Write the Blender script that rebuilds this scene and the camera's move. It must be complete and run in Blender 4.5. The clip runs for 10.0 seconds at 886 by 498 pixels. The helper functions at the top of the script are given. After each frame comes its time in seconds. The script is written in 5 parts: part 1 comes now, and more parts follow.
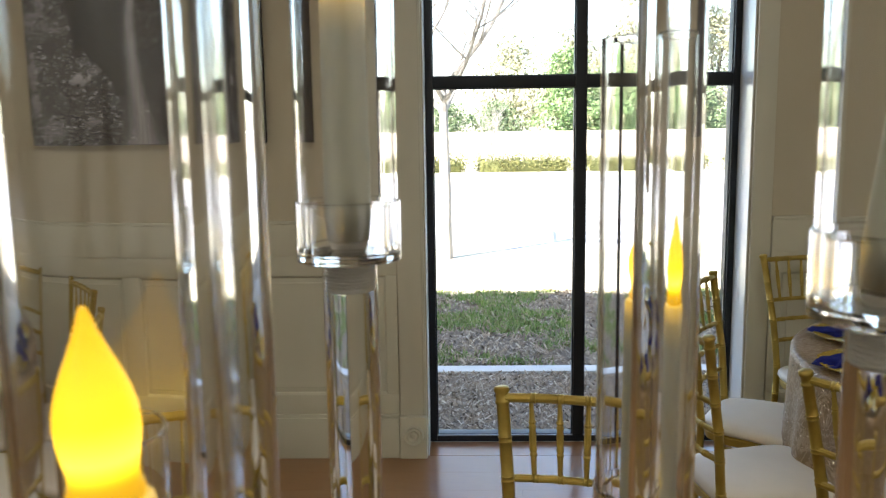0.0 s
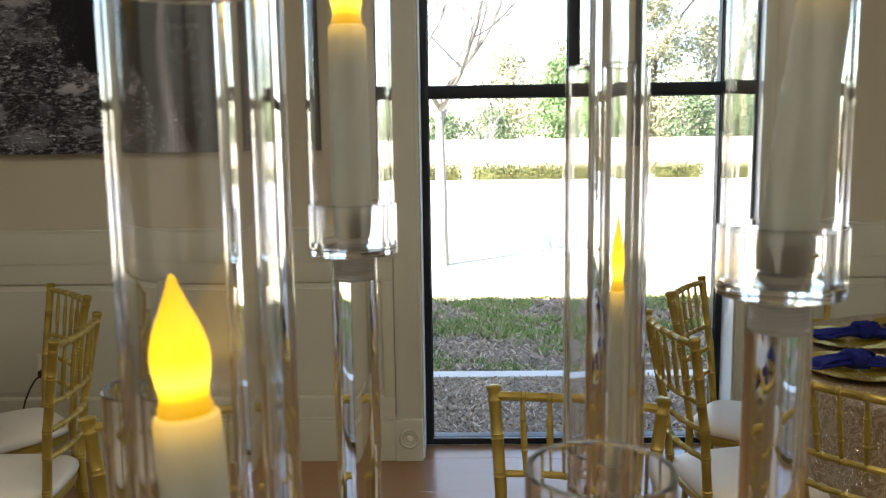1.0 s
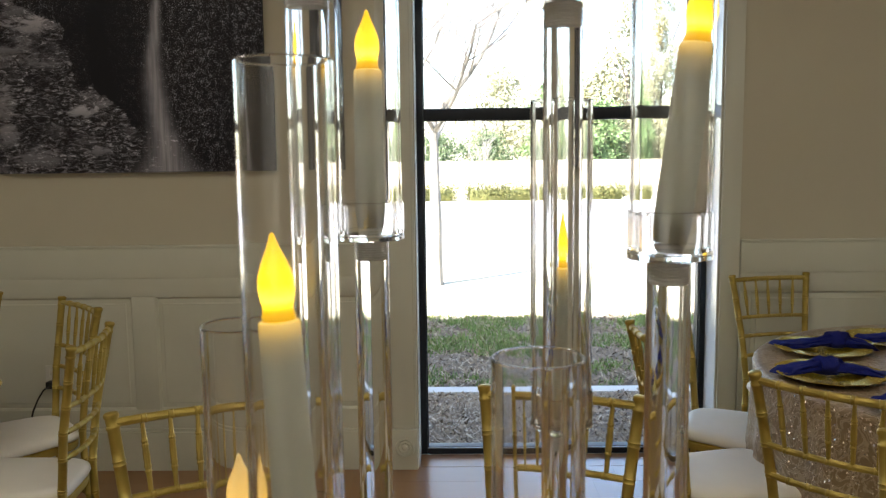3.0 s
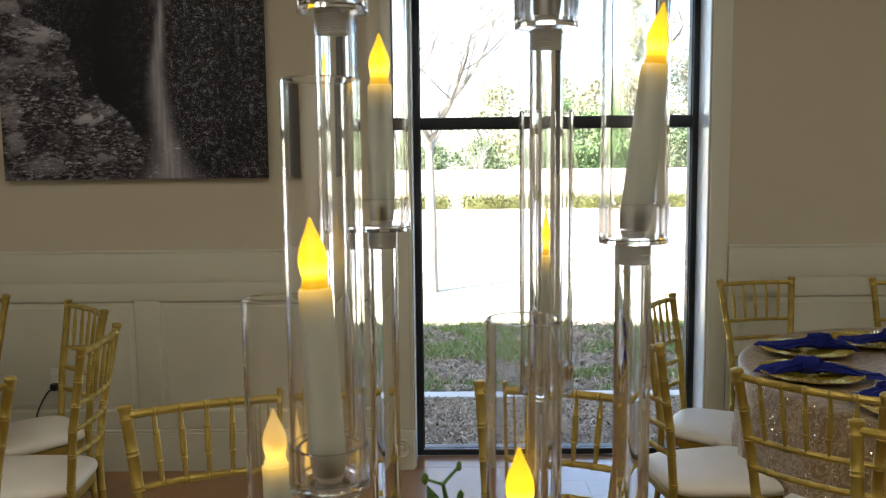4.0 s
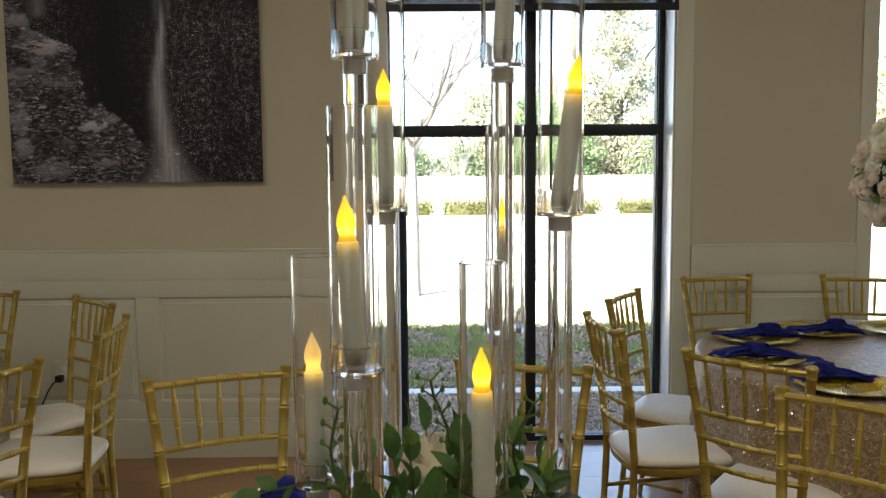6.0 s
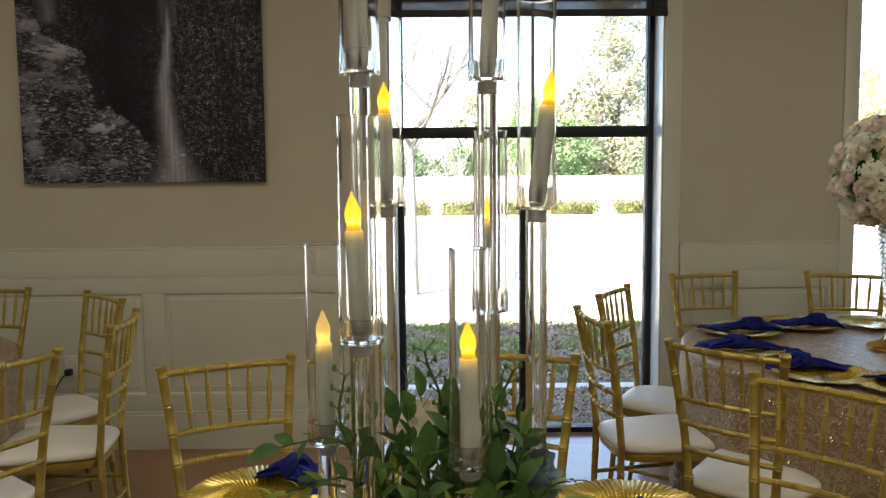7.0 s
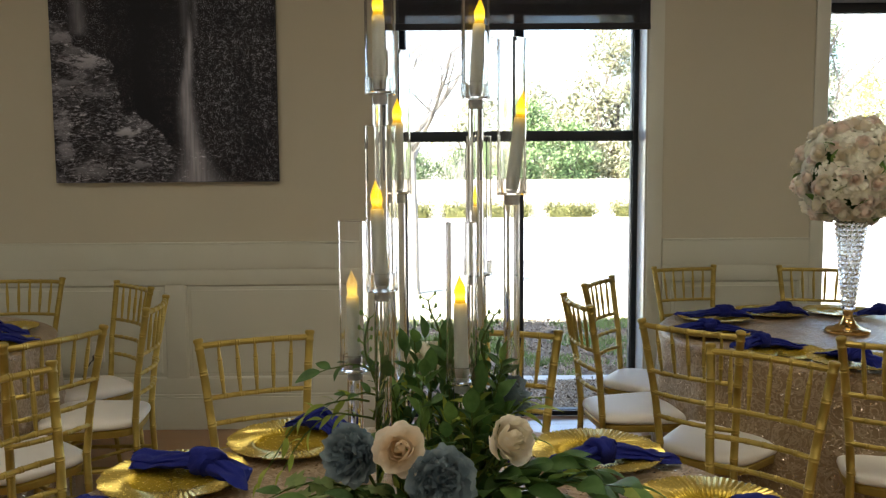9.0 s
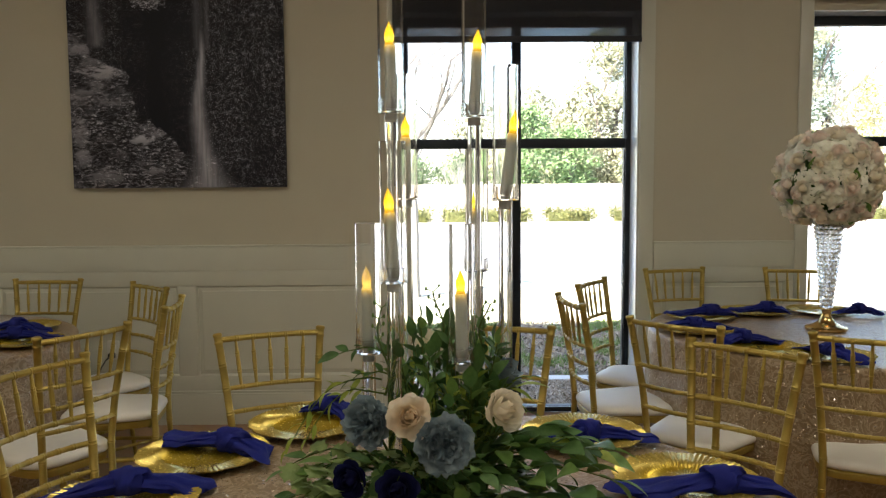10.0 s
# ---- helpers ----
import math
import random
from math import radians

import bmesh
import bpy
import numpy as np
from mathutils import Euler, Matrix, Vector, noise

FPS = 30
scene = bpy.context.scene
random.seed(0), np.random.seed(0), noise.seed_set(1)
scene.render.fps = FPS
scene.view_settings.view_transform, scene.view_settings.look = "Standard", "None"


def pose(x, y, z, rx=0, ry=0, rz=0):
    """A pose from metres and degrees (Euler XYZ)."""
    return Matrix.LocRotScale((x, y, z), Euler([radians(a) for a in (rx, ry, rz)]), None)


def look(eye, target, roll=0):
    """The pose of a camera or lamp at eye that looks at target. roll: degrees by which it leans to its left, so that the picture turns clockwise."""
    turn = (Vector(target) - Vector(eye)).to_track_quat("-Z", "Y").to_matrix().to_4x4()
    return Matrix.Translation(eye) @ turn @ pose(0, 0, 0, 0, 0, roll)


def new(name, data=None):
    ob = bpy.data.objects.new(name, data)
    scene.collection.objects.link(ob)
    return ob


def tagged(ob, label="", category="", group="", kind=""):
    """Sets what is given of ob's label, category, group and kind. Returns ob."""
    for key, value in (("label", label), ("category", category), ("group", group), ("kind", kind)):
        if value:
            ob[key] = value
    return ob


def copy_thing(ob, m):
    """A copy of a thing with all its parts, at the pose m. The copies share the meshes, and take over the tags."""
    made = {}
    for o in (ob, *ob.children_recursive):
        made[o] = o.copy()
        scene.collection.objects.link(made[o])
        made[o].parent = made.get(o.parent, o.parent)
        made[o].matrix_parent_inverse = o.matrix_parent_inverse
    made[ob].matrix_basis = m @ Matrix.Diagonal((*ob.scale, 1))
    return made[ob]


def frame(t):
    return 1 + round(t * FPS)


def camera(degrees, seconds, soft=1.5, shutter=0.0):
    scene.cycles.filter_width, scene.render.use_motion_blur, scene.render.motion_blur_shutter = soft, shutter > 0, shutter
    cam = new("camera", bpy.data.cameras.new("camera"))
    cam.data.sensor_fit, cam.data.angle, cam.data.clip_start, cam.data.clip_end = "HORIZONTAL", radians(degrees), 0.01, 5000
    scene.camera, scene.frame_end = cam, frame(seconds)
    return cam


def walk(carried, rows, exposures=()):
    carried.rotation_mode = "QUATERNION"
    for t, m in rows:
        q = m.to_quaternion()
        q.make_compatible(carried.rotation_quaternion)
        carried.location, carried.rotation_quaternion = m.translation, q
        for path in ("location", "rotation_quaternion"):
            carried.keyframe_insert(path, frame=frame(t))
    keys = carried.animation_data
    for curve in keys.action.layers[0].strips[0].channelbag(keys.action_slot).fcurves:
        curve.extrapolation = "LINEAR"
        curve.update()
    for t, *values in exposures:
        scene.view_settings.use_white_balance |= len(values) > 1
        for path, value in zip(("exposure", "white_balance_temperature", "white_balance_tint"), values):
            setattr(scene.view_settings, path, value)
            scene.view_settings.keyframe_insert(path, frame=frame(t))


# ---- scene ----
cam = camera(56.2, 10.0, 1.25)
PATH = [
    (0, (0.082, 0.069, 1.482), (0.028, 2.047, 1.188), -0.8),
    (0.5, (0.085, 0.036, 1.484), (0.035, 2.015, 1.198), -0.8),
    (1, (0.088, -0.006, 1.486), (0.043, 1.974, 1.21), -0.8),
    (1.5, (0.092, -0.045, 1.487), (0.049, 1.936, 1.219), -0.8),
    (2, (0.095, -0.09, 1.485), (0.056, 1.893, 1.231), -0.7),
    (2.5, (0.093, -0.128, 1.484), (0.058, 1.857, 1.245), -0.7),
    (4, (0.086, -0.27, 1.477), (0.068, 1.72, 1.272), -0.6),
    (4.5, (0.085, -0.339, 1.475), (0.076, 1.651, 1.277), -0.6),
    (5, (0.085, -0.408, 1.469), (0.087, 1.583, 1.277), -0.6),
    (5.5, (0.082, -0.48, 1.468), (0.099, 1.511, 1.278), -0.5),
    (7, (0.088, -0.696, 1.467), (0.117, 1.295, 1.279), -0.5),
    (7.5, (0.091, -0.773, 1.464), (0.119, 1.218, 1.274), -0.5),
    (8, (0.09, -0.852, 1.455), (0.118, 1.139, 1.268), -0.5),
    (8.5, (0.088, -0.943, 1.455), (0.117, 1.048, 1.268), -0.5),
    (9, (0.085, -1.051, 1.454), (0.113, 0.941, 1.274), -0.4),
    (9.5, (0.071, -1.157, 1.45), (0.105, 0.835, 1.278), -0.3),
    (10, (0.076, -1.262, 1.461), (0.105, 0.731, 1.292), -0.4),
]
walk(cam, [(t, look(eye, target, roll)) for t, eye, target, roll in PATH])

# ---- light ----
scene.cycles.max_bounces = 32
cam.data.dof.use_dof, cam.data.dof.focus_distance, cam.data.dof.aperture_fstop = True, 2.6, 22.0
scene.cycles.transmission_bounces = 32
scene.cycles.glossy_bounces = 6
scene.view_settings.exposure = 2.5
sky_world = bpy.data.worlds.new("sky")
scene.world = sky_world
sky_world.use_nodes = True
wn = sky_world.node_tree.nodes
sky_tex = wn.new("ShaderNodeTexSky")
sky_tex.sky_type = "NISHITA"
sky_tex.sun_disc = False
SUN_WAY = Vector((0.62, 0.52, -0.72)).normalized()
sky_tex.sun_elevation = math.asin(-SUN_WAY.z)
sky_tex.sun_rotation = math.atan2(-SUN_WAY.x, -SUN_WAY.y)
wn["Background"].inputs["Strength"].default_value = 0.15
sky_world.node_tree.links.new(sky_tex.outputs[0], wn["Background"].inputs["Color"])
sun = new("sun", bpy.data.lights.new("sun", "SUN"))
sun.data.energy, sun.data.angle, sun.data.color = 5.0, radians(0.5), (1.0, 0.95, 0.86)
sun.matrix_world = look((0, 0, 20), Vector((0, 0, 20)) + SUN_WAY)


def area_lamp(name, at, to, w, h, watts, color):
    lamp = new(name, bpy.data.lights.new(name, "AREA"))
    lamp.data.shape, lamp.data.size, lamp.data.size_y = "RECTANGLE", w, h
    lamp.data.energy, lamp.data.color = watts, color
    lamp.matrix_world = look(at, to)


# fill lamps added by the windowless south wall; ceiling panels assumed out of view
# no window here: added lamps brighten the hall from behind the camera
area_lamp("south_fill", (-2.9, -5.9, 1.6), (-2.6, 3.0, 1.0), 5.6, 2.6, 4.2, (1.0, 0.965, 0.84))
area_lamp("south_fill_b", (4.3, -5.9, 1.6), (3.6, 3.0, 1.0), 5.6, 2.6, 4.0, (1.0, 0.965, 0.84))
# panel places are assumed, all out of view, for light from overhead
ADDED_PANELS = ((-2.4, 0.9), (0.4, 0.9), (3.2, 0.9), (-2.4, -2.2), (0.4, -2.2), (3.2, -2.2))
for lx, ly in ADDED_PANELS:
    area_lamp("added_panel_light", (lx, ly, 3.262), (lx, ly + 0.001, 0), 1.16, 0.56, 1.72, (1.0, 0.97, 0.80))


# ---- materials ----
class Nodes:
    def __init__(self, name):
        self.mat = bpy.data.materials.new(name)
        self.mat.use_nodes = True
        self.tree = self.mat.node_tree
        self.bsdf = self.tree.nodes["Principled BSDF"]
        self.coord = self.node("ShaderNodeTexCoord")

    def node(self, kind, **values):
        n = self.tree.nodes.new(kind)
        for key, value in values.items():
            setattr(n, key, value)
        return n

    def link(self, a, b):
        self.tree.links.new(a, b)

    def put(self, socket, value):
        if hasattr(value, "is_linked"):
            self.link(value, socket)
        else:
            socket.default_value = value

    def at(self, scale=(1, 1, 1), shift=(0, 0, 0), space="Object"):
        m = self.node("ShaderNodeMapping")
        m.inputs["Scale"].default_value = scale
        m.inputs["Location"].default_value = shift
        self.link(self.coord.outputs[space], m.inputs["Vector"])
        return m.outputs[0]

    def noise(self, scale, detail=4.0, vec=None, rough=0.55, distort=0.0):
        n = self.node("ShaderNodeTexNoise")
        n.inputs["Scale"].default_value = scale
        n.inputs["Detail"].default_value = detail
        n.inputs["Roughness"].default_value = rough
        n.inputs["Distortion"].default_value = distort
        self.link(vec or self.coord.outputs["Object"], n.inputs["Vector"])
        return n.outputs["Fac"]

    def cells(self, scale, out="Distance", vec=None, feature="F1"):
        n = self.node("ShaderNodeTexVoronoi", feature=feature)
        n.inputs["Scale"].default_value = scale
        self.link(vec or self.coord.outputs["Object"], n.inputs["Vector"])
        return n.outputs[out]

    def ramp(self, fac, stops):
        n = self.node("ShaderNodeValToRGB")
        r = n.color_ramp
        while len(r.elements) < len(stops):
            r.elements.new(0.5)
        for e, (p, c) in zip(r.elements, stops):
            e.position = p
            e.color = (c, c, c, 1) if isinstance(c, (int, float)) else (*c, 1)
        self.link(fac, n.inputs[0])
        return n.outputs[0]

    def mix(self, fac, a, b, blend="MIX"):
        n = self.node("ShaderNodeMix", data_type="RGBA", blend_type=blend)
        self.put(n.inputs[0], fac)
        self.put(n.inputs[6], (*a, 1) if isinstance(a, tuple) else a)
        self.put(n.inputs[7], (*b, 1) if isinstance(b, tuple) else b)
        return n.outputs[2]

    def math(self, op, a, b=0.0, c=0.0):
        n = self.node("ShaderNodeMath", operation=op)
        for s, v in zip(n.inputs, (a, b, c)):
            self.put(s, v)
        return n.outputs[0]

    def axis(self, which, space="Object"):
        n = self.node("ShaderNodeSeparateXYZ")
        self.link(self.coord.outputs[space], n.inputs[0])
        return n.outputs[which]

    def bump(self, height, strength=0.2, distance=0.01):
        n = self.node("ShaderNodeBump")
        n.inputs["Strength"].default_value = strength
        n.inputs["Distance"].default_value = distance
        self.link(height, n.inputs["Height"])
        self.link(n.outputs[0], self.bsdf.inputs["Normal"])

    def done(self, color=None, rough=None, metal=None, **more):
        for key, value in (("Base Color", color), ("Roughness", rough), ("Metallic", metal), *((k.replace("_", " "), v) for k, v in more.items())):
            if value is not None:
                self.put(self.bsdf.inputs[key], (*value, 1) if isinstance(value, tuple) and len(value) == 3 and "Color" in key else value)
        return self.mat


def plain(name, base, rough=0.5, metal=0.0, grain=60.0, vary=0.12, blotch=4.0, bump=0.08, per_object=0.0, **more):
    """A base colour with grain, broad blotches and a fine relief."""
    n = Nodes(name)
    dark = tuple(c * (1 - vary) for c in base)
    light = tuple(min(1, c * (1 + vary)) for c in base)
    fine, broad = n.noise(grain, 5), n.noise(blotch, 3)
    col = n.mix(n.ramp(broad, [(0.3, 0.0), (0.7, 1.0)]), dark, light)
    col = n.mix(n.math("MULTIPLY", fine, 0.35), col, dark)
    if per_object:
        info = n.node("ShaderNodeObjectInfo")
        col = n.mix(n.math("MULTIPLY", info.outputs["Random"], per_object), col, tuple(c * 0.45 for c in base))
    n.bump(fine, bump, 0.004)
    r = n.ramp(broad, [(0.2, max(0.02, rough - 0.07)), (0.8, min(1, rough + 0.07))])
    return n.done(col, r, metal, **more)


def glass(name, ior=1.47, tint=(1, 1, 1), rough=0.0):
    n = Nodes(name)
    return n.done(tint, rough, 0.0, IOR=ior, Transmission_Weight=1.0)


WALL = plain("wall_paint", (0.545, 0.502, 0.388), 0.75, grain=220, vary=0.04, blotch=1.3, bump=0.12)
PANEL = plain("wainscot_paint", (0.61, 0.605, 0.505), 0.42, grain=160, vary=0.04, blotch=2.0, bump=0.05)
TRIM = plain("trim_paint", (0.62, 0.615, 0.52), 0.4, grain=160, vary=0.04, blotch=2.0, bump=0.05)
REVEAL = plain("reveal_paint", (0.82, 0.84, 0.85), 0.2, grain=120, vary=0.04, bump=0.03, Specular_IOR_Level=0.9)
CEIL = plain("ceiling_paint", (0.75, 0.72, 0.65), 0.8, grain=150, vary=0.04, bump=0.1)
BLACK = plain("black_aluminium", (0.016, 0.020, 0.027), 0.42, grain=300, vary=0.2, bump=0.03, Specular_IOR_Level=0.3)
GOLD = plain("gold_paint", (0.46, 0.338, 0.078), 0.42, 0.60, grain=180, vary=0.16, blotch=14, bump=0.12)
CUSHION = plain("ivory_vinyl", (0.78, 0.735, 0.655), 0.42, grain=260, vary=0.05, blotch=6, bump=0.1, Sheen_Weight=0.1)
WOOD = Nodes("oak_plank")
_g = WOOD.noise(3.0, 6, WOOD.at((3, 40, 3)), 0.6, 0.6)
_i = WOOD.node("ShaderNodeObjectInfo")
_c = WOOD.mix(_g, (0.26, 0.115, 0.034), (0.40, 0.195, 0.068))
_c = WOOD.mix(WOOD.math("MULTIPLY", _i.outputs["Random"], 0.22), _c, (0.15, 0.07, 0.03))
WOOD.bump(_g, 0.05, 0.001)
WOOD = WOOD.done(_c, WOOD.ramp(_g, [(0.2, 0.27), (0.9, 0.38)]), 0.0, Coat_Weight=0.7, Coat_Roughness=0.16)
ACRYLIC = glass("clear_acrylic", 1.49)
TUBE_GLASS = glass("hurricane_glass", 1.45)
PANE = glass("window_glass", 1.1)
WAX = Nodes("ivory_wax_glow")
# flame light soaking into the wax, put in as emission near the top
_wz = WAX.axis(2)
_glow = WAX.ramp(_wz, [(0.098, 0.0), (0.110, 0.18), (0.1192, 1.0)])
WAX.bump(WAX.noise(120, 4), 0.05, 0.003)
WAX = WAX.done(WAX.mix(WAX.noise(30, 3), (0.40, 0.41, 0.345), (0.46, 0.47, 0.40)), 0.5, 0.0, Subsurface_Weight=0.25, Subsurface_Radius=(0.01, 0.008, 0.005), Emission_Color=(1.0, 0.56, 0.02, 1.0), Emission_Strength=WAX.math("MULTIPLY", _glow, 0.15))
# pale grey stands in for the sky reflected on the black sill's top
SILL_SHEEN = plain("sill_sheen_grey", (0.42, 0.44, 0.46), 0.3, 0.3, grain=200, vary=0.08, bump=0.05)
RIM = Nodes("ground_glass_rim")
RIM = RIM.done((0.80, 0.82, 0.81), 0.25, 0.0, Transmission_Weight=0.85, IOR=1.25)
FROST = plain("frosted_plastic", (0.80, 0.81, 0.80), 0.35, grain=200, vary=0.04, bump=0.04)
FLAME = Nodes("led_flame")
_z = FLAME.axis(2)
_col = FLAME.ramp(FLAME.math("DIVIDE", _z, 0.042), [(0.0, (1.0, 0.50, 0.002)), (0.13, (1.0, 0.52, 0.003)), (0.25, (1.0, 0.62, 0.045)), (0.45, (1.0, 0.53, 0.010)), (1.0, (1.0, 0.50, 0.006))])
_str = FLAME.ramp(FLAME.math("DIVIDE", _z, 0.042), [(0.0, 0.20), (0.10, 0.28), (0.25, 1.05), (0.46, 0.58), (1.0, 0.36)])
FLAME.done((0.25, 0.17, 0.02), 0.4, 0.0, Emission_Color=_col, Emission_Strength=FLAME.math("MULTIPLY", _str, 0.63))
FLAME = FLAME.mat
WEAK_FLAME = Nodes("weak_led_flame")
_str = WEAK_FLAME.ramp(WEAK_FLAME.math("DIVIDE", WEAK_FLAME.axis(2), 0.042), [(0.0, 0.5), (0.22, 1.0), (0.45, 0.42), (1.0, 0.20)])
WEAK_FLAME = WEAK_FLAME.done((0.62, 0.52, 0.32), 0.4, 0.0, Emission_Color=(1.0, 0.55, 0.07, 1.0), Emission_Strength=WEAK_FLAME.math("MULTIPLY", _str, 0.32))


# ---- building blocks ----
def part(name, bm, material, parent=None, label="", angle=38):
    me = bpy.data.meshes.new(name)
    bmesh.ops.recalc_face_normals(bm, faces=bm.faces[:])
    bm.to_mesh(me)
    bm.free()
    me.shade_smooth()
    me.set_sharp_from_angle(angle=radians(angle))
    me.materials.append(material)
    ob = new(name, me)
    if parent:
        ob.parent = parent
    if label:
        tagged(ob, label)
    return ob


def share(name, mesh, parent, m):
    ob = new(name, mesh)
    ob.parent = parent
    ob.matrix_basis = m
    return ob


def thing(name, m, label, category, group=""):
    ob = new(name)
    ob.empty_display_size = 0.05
    ob.matrix_basis = m
    return tagged(ob, label, category, group)


def box(bm, x0, x1, y0, y1, z0, z1, bevel=0.0):
    made = bmesh.ops.create_cube(bm, size=1.0, matrix=Matrix.Translation(((x0 + x1) / 2, (y0 + y1) / 2, (z0 + z1) / 2)) @ Matrix.Diagonal((x1 - x0, y1 - y0, z1 - z0, 1)))
    if bevel:
        edges = {e for v in made["verts"] for e in v.link_edges}
        bmesh.ops.bevel(bm, geom=list(edges), offset=bevel, segments=2, affect="EDGES", profile=0.6)
    return bm


def boxed(*args, **kw):
    return box(bmesh.new(), *args, **kw)


def lathe(bm, profile, n=32, m=Matrix()):
    """Turns a profile of (radius, height) round z; open or closed as the profile is."""
    rings = []
    for r, z in profile:
        if r < 1e-6:
            rings.append([bm.verts.new(m @ Vector((0, 0, z)))])
        else:
            rings.append([bm.verts.new(m @ Vector((r * math.cos(a), r * math.sin(a), z))) for a in (2 * math.pi * i / n for i in range(n))])
    if profile[0] == profile[-1]:
        for v in rings[-1]:
            bm.verts.remove(v)
        rings[-1] = rings[0]
    for a, b in zip(rings, rings[1:]):
        for i in range(n):
            j = (i + 1) % n
            q = [a[i % len(a)], a[j % len(a)], b[j % len(b)], b[i % len(b)]]
            q = [v for k, v in enumerate(q) if v not in q[:k]]
            if len(q) > 2:
                bm.faces.new(q)
    return bm


def turned(bm, pts, radii, n=10):
    """A round bar along a line of points, with a radius at each."""
    pts = [Vector(p) for p in pts]
    side = None
    rings = []
    for i, p in enumerate(pts):
        way = (pts[min(i + 1, len(pts) - 1)] - pts[max(i - 1, 0)]).normalized()
        if side is None:
            side = way.orthogonal().normalized()
        side = (side - way * side.dot(way)).normalized()
        up = way.cross(side)
        rings.append([bm.verts.new(p + radii[i] * (math.cos(a) * side + math.sin(a) * up)) for a in (2 * math.pi * k / n for k in range(n))])
    for a, b in zip(rings, rings[1:]):
        for i in range(n):
            bm.faces.new((a[i], a[(i + 1) % n], b[(i + 1) % n], b[i]))
    bm.faces.new(rings[0][::-1])
    bm.faces.new(rings[-1])
    return bm


def bamboo(a, b, r, joints, sag=(0, 0, 0), taper=1.0, n=9):
    """A turned bar with raised double rings at the given fractions, bowed by sag."""
    a, b, sag = Vector(a), Vector(b), Vector(sag)
    cuts = {0.0, 1.0}
    for k in range(1, 8):
        cuts.add(k / 8)
    rings = []
    length = (b - a).length
    for j in joints:
        for d, up in ((-0.007, 0.0), (-0.0045, 1), (-0.002, 0.2), (0.002, 0.2), (0.0045, 1), (0.007, 0.0)):
            rings.append((j + d / length, up))
    stops = sorted([(c, 0.0) for c in cuts if all(abs(c - j) > 0.012 / length for j in joints)] + [q for q in rings if 0 <= q[0] <= 1])
    pts = [a.lerp(b, s) + sag * (4 * s * (1 - s)) for s, _ in stops]
    radii = [r * (1 + (taper - 1) * s) * (1 + 0.22 * up) for s, up in stops]
    return turned(bmesh.new(), pts, radii, n)


# ---- structure ----
WALL_Y = 3.66
HEAD = 2.43
OPENINGS = ((-4.070, -2.670), (-0.095, 1.305), (2.33, 3.730))


def build_shell():
    # unseen height up to 7.4 is set so the wall's shade covers the bank
    bm = bmesh.new()
    x = -6.0
    for a, b in OPENINGS:
        box(bm, x, a, WALL_Y, 3.92, -0.6, 7.4)
        box(bm, a, b, WALL_Y, 3.92, HEAD, 7.4)
        box(bm, a, b, WALL_Y, 3.92, -0.6, -0.02)
        x = b
    box(bm, x, 7.5, WALL_Y, 3.92, -0.6, 7.4)
    # unseen runs past the hall, added to keep the sun off the bank
    box(bm, -18.0, -6.0, WALL_Y, 3.92, -0.6, 7.4)
    box(bm, 7.5, 14.0, WALL_Y, 3.92, -0.6, 7.4)
    tagged(part("wall_north", bm, WALL), "beige painted wall above white wainscot panelling, extended unseen for shade", "wall", kind="structure")
    bm = boxed(-6.2, -6.0, -6.2, 3.92, -0.3, 4.3)
    tagged(part("wall_west", bm, WALL), "plain beige painted wall of the hall", "wall", kind="structure")
    bm = boxed(7.5, 7.7, -6.2, 3.92, -0.3, 4.3)
    tagged(part("wall_east", bm, WALL), "plain beige painted wall of the hall", "wall", kind="structure")
    bm = boxed(-6.0, 7.5, -6.2, -6.0, -0.3, 4.3)
    tagged(part("wall_south", bm, WALL), "plain beige painted wall of the hall", "wall", kind="structure")
    bm = boxed(-6.0, 7.5, -6.0, WALL_Y, 3.3, 3.5)
    tagged(part("ceiling", bm, CEIL), "plain white painted ceiling of the hall", "ceiling", kind="structure")
    # reveals of the openings
    for k, (a, b) in enumerate(OPENINGS):
        bm = bmesh.new()
        box(bm, a, a + 0.004, WALL_Y + 0.002, 3.918, 0.0, HEAD)
        box(bm, b - 0.004, b, WALL_Y + 0.002, 3.918, 0.0, HEAD)
        box(bm, a + 0.004, b - 0.004, WALL_Y + 0.002, 3.918, HEAD - 0.004, HEAD)
        tagged(part("trim_reveal_%d" % (k + 1), bm, REVEAL), "white painted reveal round the tall window", "trim", kind="structure")


build_shell()


